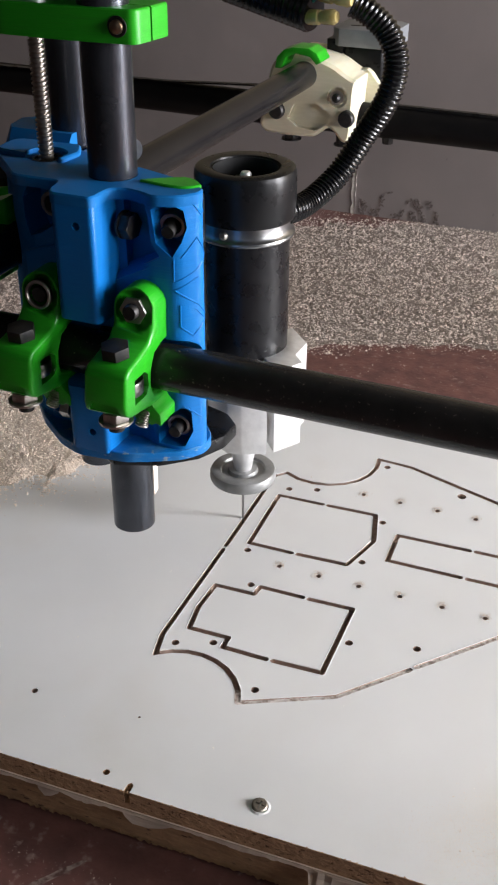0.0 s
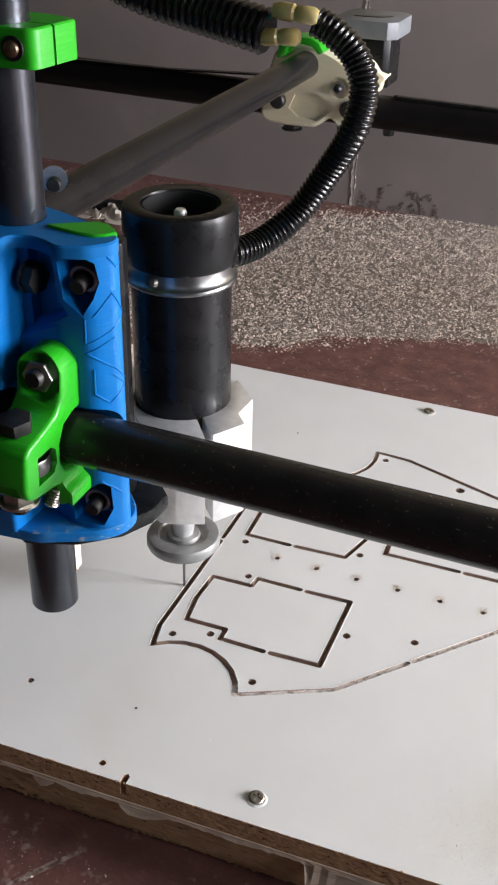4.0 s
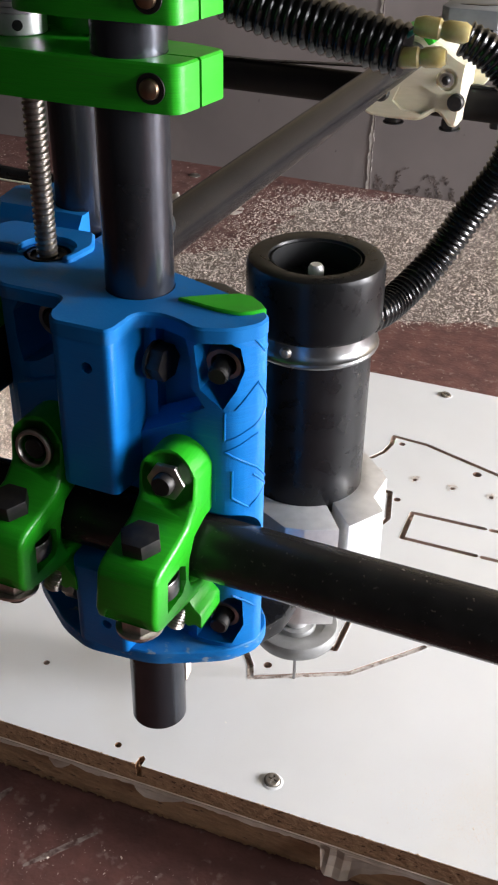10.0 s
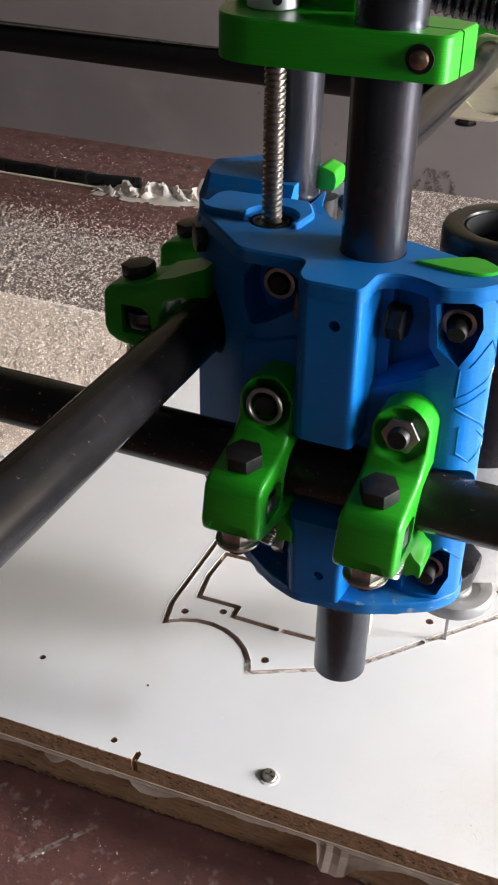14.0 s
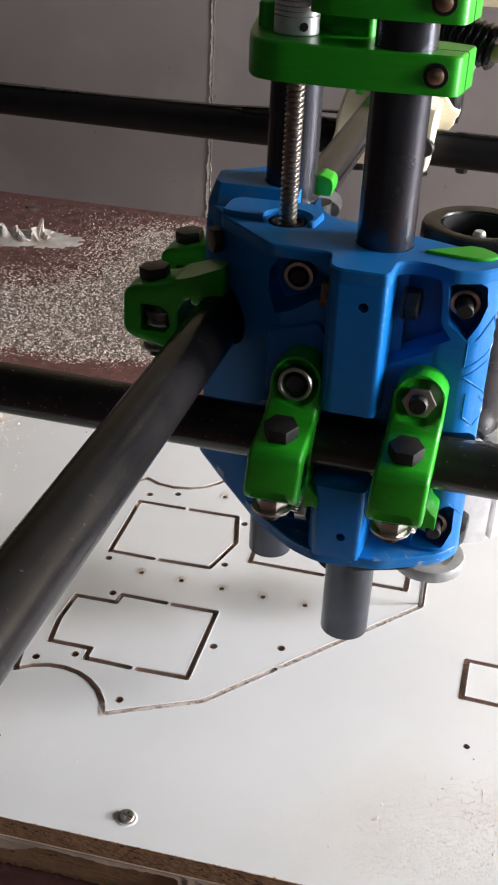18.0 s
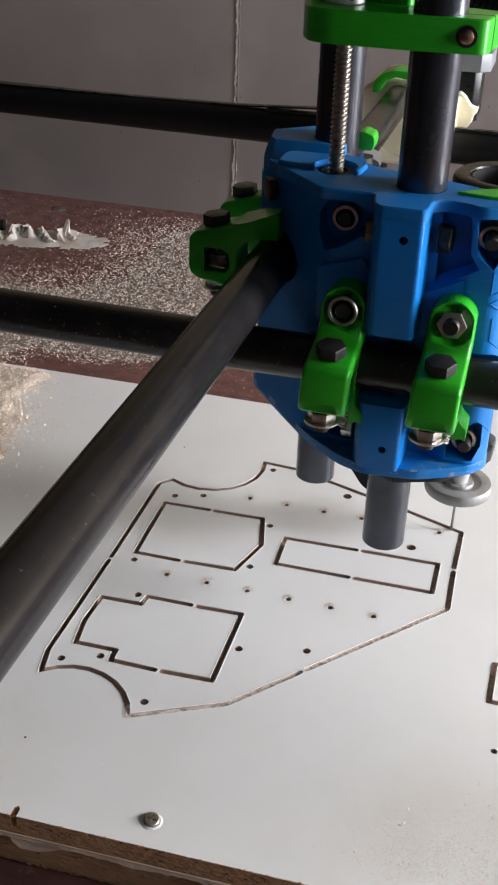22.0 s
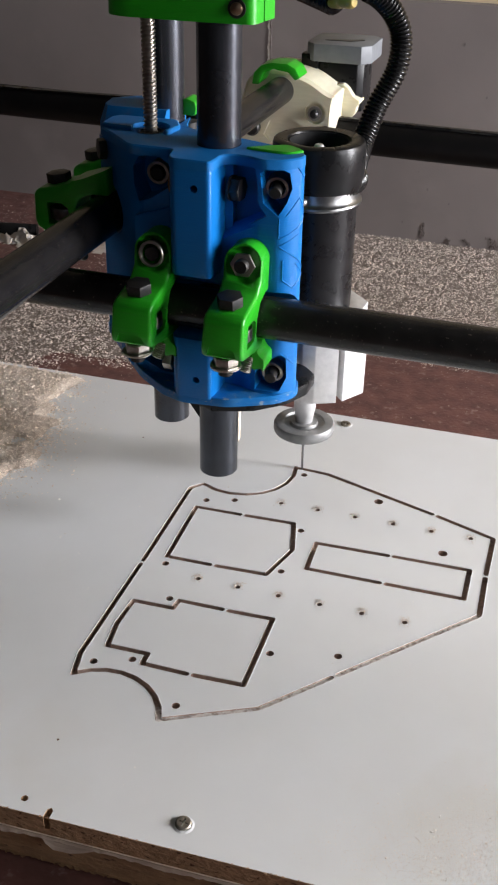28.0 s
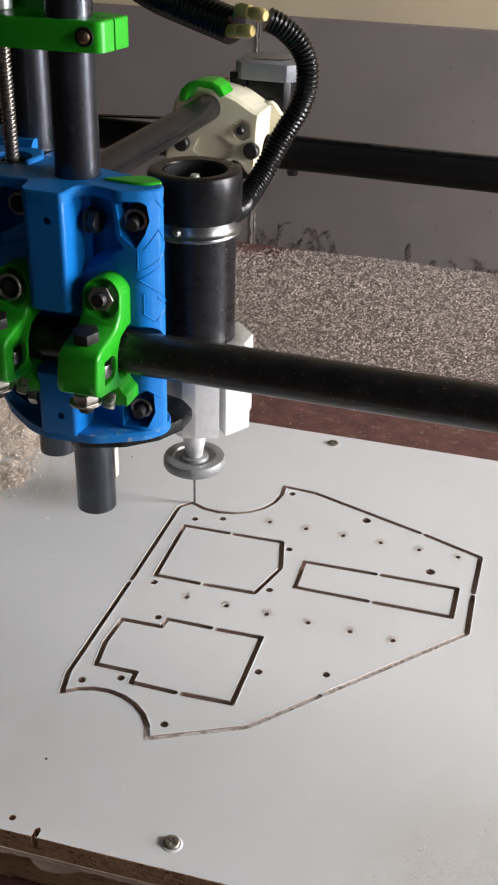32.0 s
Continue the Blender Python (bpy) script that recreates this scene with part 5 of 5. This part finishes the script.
# dark smears and flaked patches low on the panel: place, length, width, lean
b = bmesh.new()
rng = np.random.default_rng(11)
k = 0
for x, z, tall, wide, lean in ((-146, -26, 20, 12, 0.3), (-131, -30, 12, 9, 0.9), (-122, -21, 34, 5, 0.25), (-110, -1, 12, 3, 1.1), (-92, -28, 13, 4, 0.5), (-82, -9, 9, 3, 0.7), (-74, -21, 30, 9, 0.0),
                               (-65, -17, 24, 6, -0.35), (-57, -8, 8, 4, 1.0), (-61, -32, 9, 8, 0.2), (-43, -30, 22, 5, -0.15), (-52, -13, 6, 3, 0.4), (-100, -32, 8, 6, 0.4),
                               (57, -22, 24, 4, 0.0), (92, -33, 10, 6, 0.2), (117, -31, 13, 6, -0.9), (150, -28, 15, 12, 0.1), (172, -33, 22, 7, 1.35), (197, -31, 18, 9, 1.1), (224, -34, 16, 7, 1.4)):
    for _ in range(int(10 + tall * wide / 8)):
        f, g = rng.uniform(-0.5, 0.5), rng.normal(0, 0.3)
        cx = x + tall * f * math.sin(lean) + wide * g * math.cos(lean)
        cz = z + tall * f * math.cos(lean) - wide * g * math.sin(lean)
        q = rng.uniform(0.5, 1.9) * (1 if wide > 3.5 else 0.7)
        a0 = lean + rng.normal(0, 0.5)
        pts = []
        for i in range(9):
            a = i * 0.698
            e = q * (0.45 + 1.0 * abs(noise.noise((cx + i * 1.7, cz, k))))
            u, v = e * 2.0 * math.cos(a), e * 0.9 * math.sin(a)
            pts.append((cx + u * math.sin(a0) + v * math.cos(a0), max(-35.8, cz + u * math.cos(a0) - v * math.sin(a0))))
        k += 1
        join(b, front(pts, 911.6 - 0.0006 * k, 912.4))
part("flaked_patch", b, SMUDGE, pan, "dark flaked patches", None)
b = bmesh.new()
for k in range(34):
    x, z, q = rng.uniform(-420, 420), rng.uniform(-20, 235), rng.uniform(0.5, 1.8)
    pts = [(x + q * (0.6 + abs(noise.noise((i * 1.3, k, 4)))) * math.cos(i * 0.785), z + 1.6 * q * (0.6 + abs(noise.noise((i * 1.3, k, 9)))) * math.sin(i * 0.785)) for i in range(8)]
    join(b, front(pts, 911.7, 912.4))
part("small_mark", b, mat("faint_mark", (0.15, 0.13, 0.122), 0.8, 0, (0.18, 0.155, 0.147), 300), pan, "faint small knocks in the plaster", None)

# a cable lying along the wall, its end wrapped in crumpled tape
cable = thing("black_cable", "black cable lying on the bench, tied at intervals", "cable")
cpts = [(-1077, 783, -27.5), (-817, 758, -27.5), (-659, 742, -27.5), (-516, 742, -27.5), (-455, 745, -27.5), (-419, 754, -27.5)]
part("thin_wire", corrugated([(x, y - 9.5, -34.4) for x, y, z in cpts], 1.5, 60), CREAM, cable, "thin pale wire along the cable")
part("sheath", corrugated(cpts, 9.0, 60), BLACKP, cable)
for x, y in ((-635, 741.9), (-539, 741.4), (-492, 743.6)):
    part("cable_tie", lathe([(8.8, -2), (9.9, -2), (9.9, 2), (8.8, 2)], 18, at(x, y, -28, (1, 0.02, 0))), BLACKB, cable)
tape = thing("crumpled_tape", "crumpled clear tape wrapped round a cable end", "tape")


def crumpled(x0, x1, y0, y1, tall, seed, step=5.0, ridge=False):
    """A crumpled film: creased sheet with an uneven outline (mm)."""
    b = bmesh.new()
    nx, ny = int((x1 - x0) / step), int((y1 - y0) / step)
    rows = []
    for j in range(ny + 1):
        row = []
        for i in range(nx + 1):
            u, v = i / nx, j / ny
            x, y = x0 + (x1 - x0) * u + rng.normal(0, 1.6), y0 + (y1 - y0) * v + rng.normal(0, 1.6) + 0.16 * (x0 + (x1 - x0) * u - x0)
            h = abs(noise.noise((x / 17, y / 17, seed))) + 0.6 * abs(noise.noise((x / 7, y / 7, seed + 3)))
            if ridge:                                  # sharp slanting folds
                h = max(0.0, 1 - 3.2 * abs(noise.noise(((x + 0.9 * y) / 26, (y - 0.5 * x) / 55, seed)))) ** 1.4 + 0.25 * h
            edge = min(1.0, 4 * u, 4 * (1 - u), 3 * v, 3 * (1 - v))
            row.append(b.verts.new((x / 1000, y / 1000, (BENCH + 0.6 + tall * h * (0.15 + 0.85 * edge)) / 1000)))
        rows.append(row)
    for j in range(ny):
        for i in range(nx):
            u, v = (i + 0.5) / nx - 0.5, (j + 0.5) / ny - 0.5
            if u * u * 3.4 + v * v * 3.2 + 0.35 * noise.noise((i / 4, j / 3, seed)) < 0.8:
                b.faces.new((rows[j][i], rows[j][i + 1], rows[j + 1][i + 1], rows[j + 1][i]))
    bmesh.ops.delete(b, geom=[v for v in b.verts if not v.link_faces], context="VERTS")
    bmesh.ops.triangulate(b, faces=b.faces[:])
    bmesh.ops.solidify(b, geom=b.faces[:], thickness=0.0003)
    return b


part("tape_film", crumpled(-478, -274, 696, 757, 3.5, 2, 6.0), TAPE, tape, "flat beige strip of tape", 60)
part("tape_folds", crumpled(-478, -312, 707, 759, 14, 9, 3.0, True), TAPE, tape, "", 50)
bs = new("bench_screw", mesh_of(lathe([(0, 3), (5, 2.2), (8, 0.2), (8, 0), (0, 0)], 20), "bench_screw", ZINC, 40))
bs.matrix_world = at(-395, 862, BENCH)
bs.parent = bench


# ---- motion ----
LEAN = [(0, 56), (2, 50), (4.5, 70), (6, 74), (9, 58), (13, 42), (20, 4), (26, 0), (30, 22), (32, 33)]


def motions():
    base = [(t, x - AXIS.x / 1000, y - AXIS.y / 1000) for t, x, y in TIP]
    walk(carriage, [(t, pose(x, y, 0)) for t, x, y in base])
    walk(x_pipe, [(t, pose(0, y, 0)) for t, x, y in base])
    walk(truck, [(t, pose(x, 0, 0)) for t, x, y in base])
    rows, joint = [], (JOINT - HOSE0) / 1000
    upper = []
    for t, x, y in TIP:
        lean = float(np.interp(t, [r[0] for r in LEAN], [r[1] for r in LEAN]))
        turn = (80 - lean) * 0.7
        upper.append((t, pose(joint.x, joint.y, joint.z, 0, 0, -min(60, max(0, 130 * (y - 0.03))) - turn)))
        rows.append((t, pose(x + HOSE0.x / 1000, y + HOSE0.y / 1000, HOSE0.z / 1000, 0, 0, turn)))
    walk(hose, rows)
    walk(upper_hose, upper)


motions()
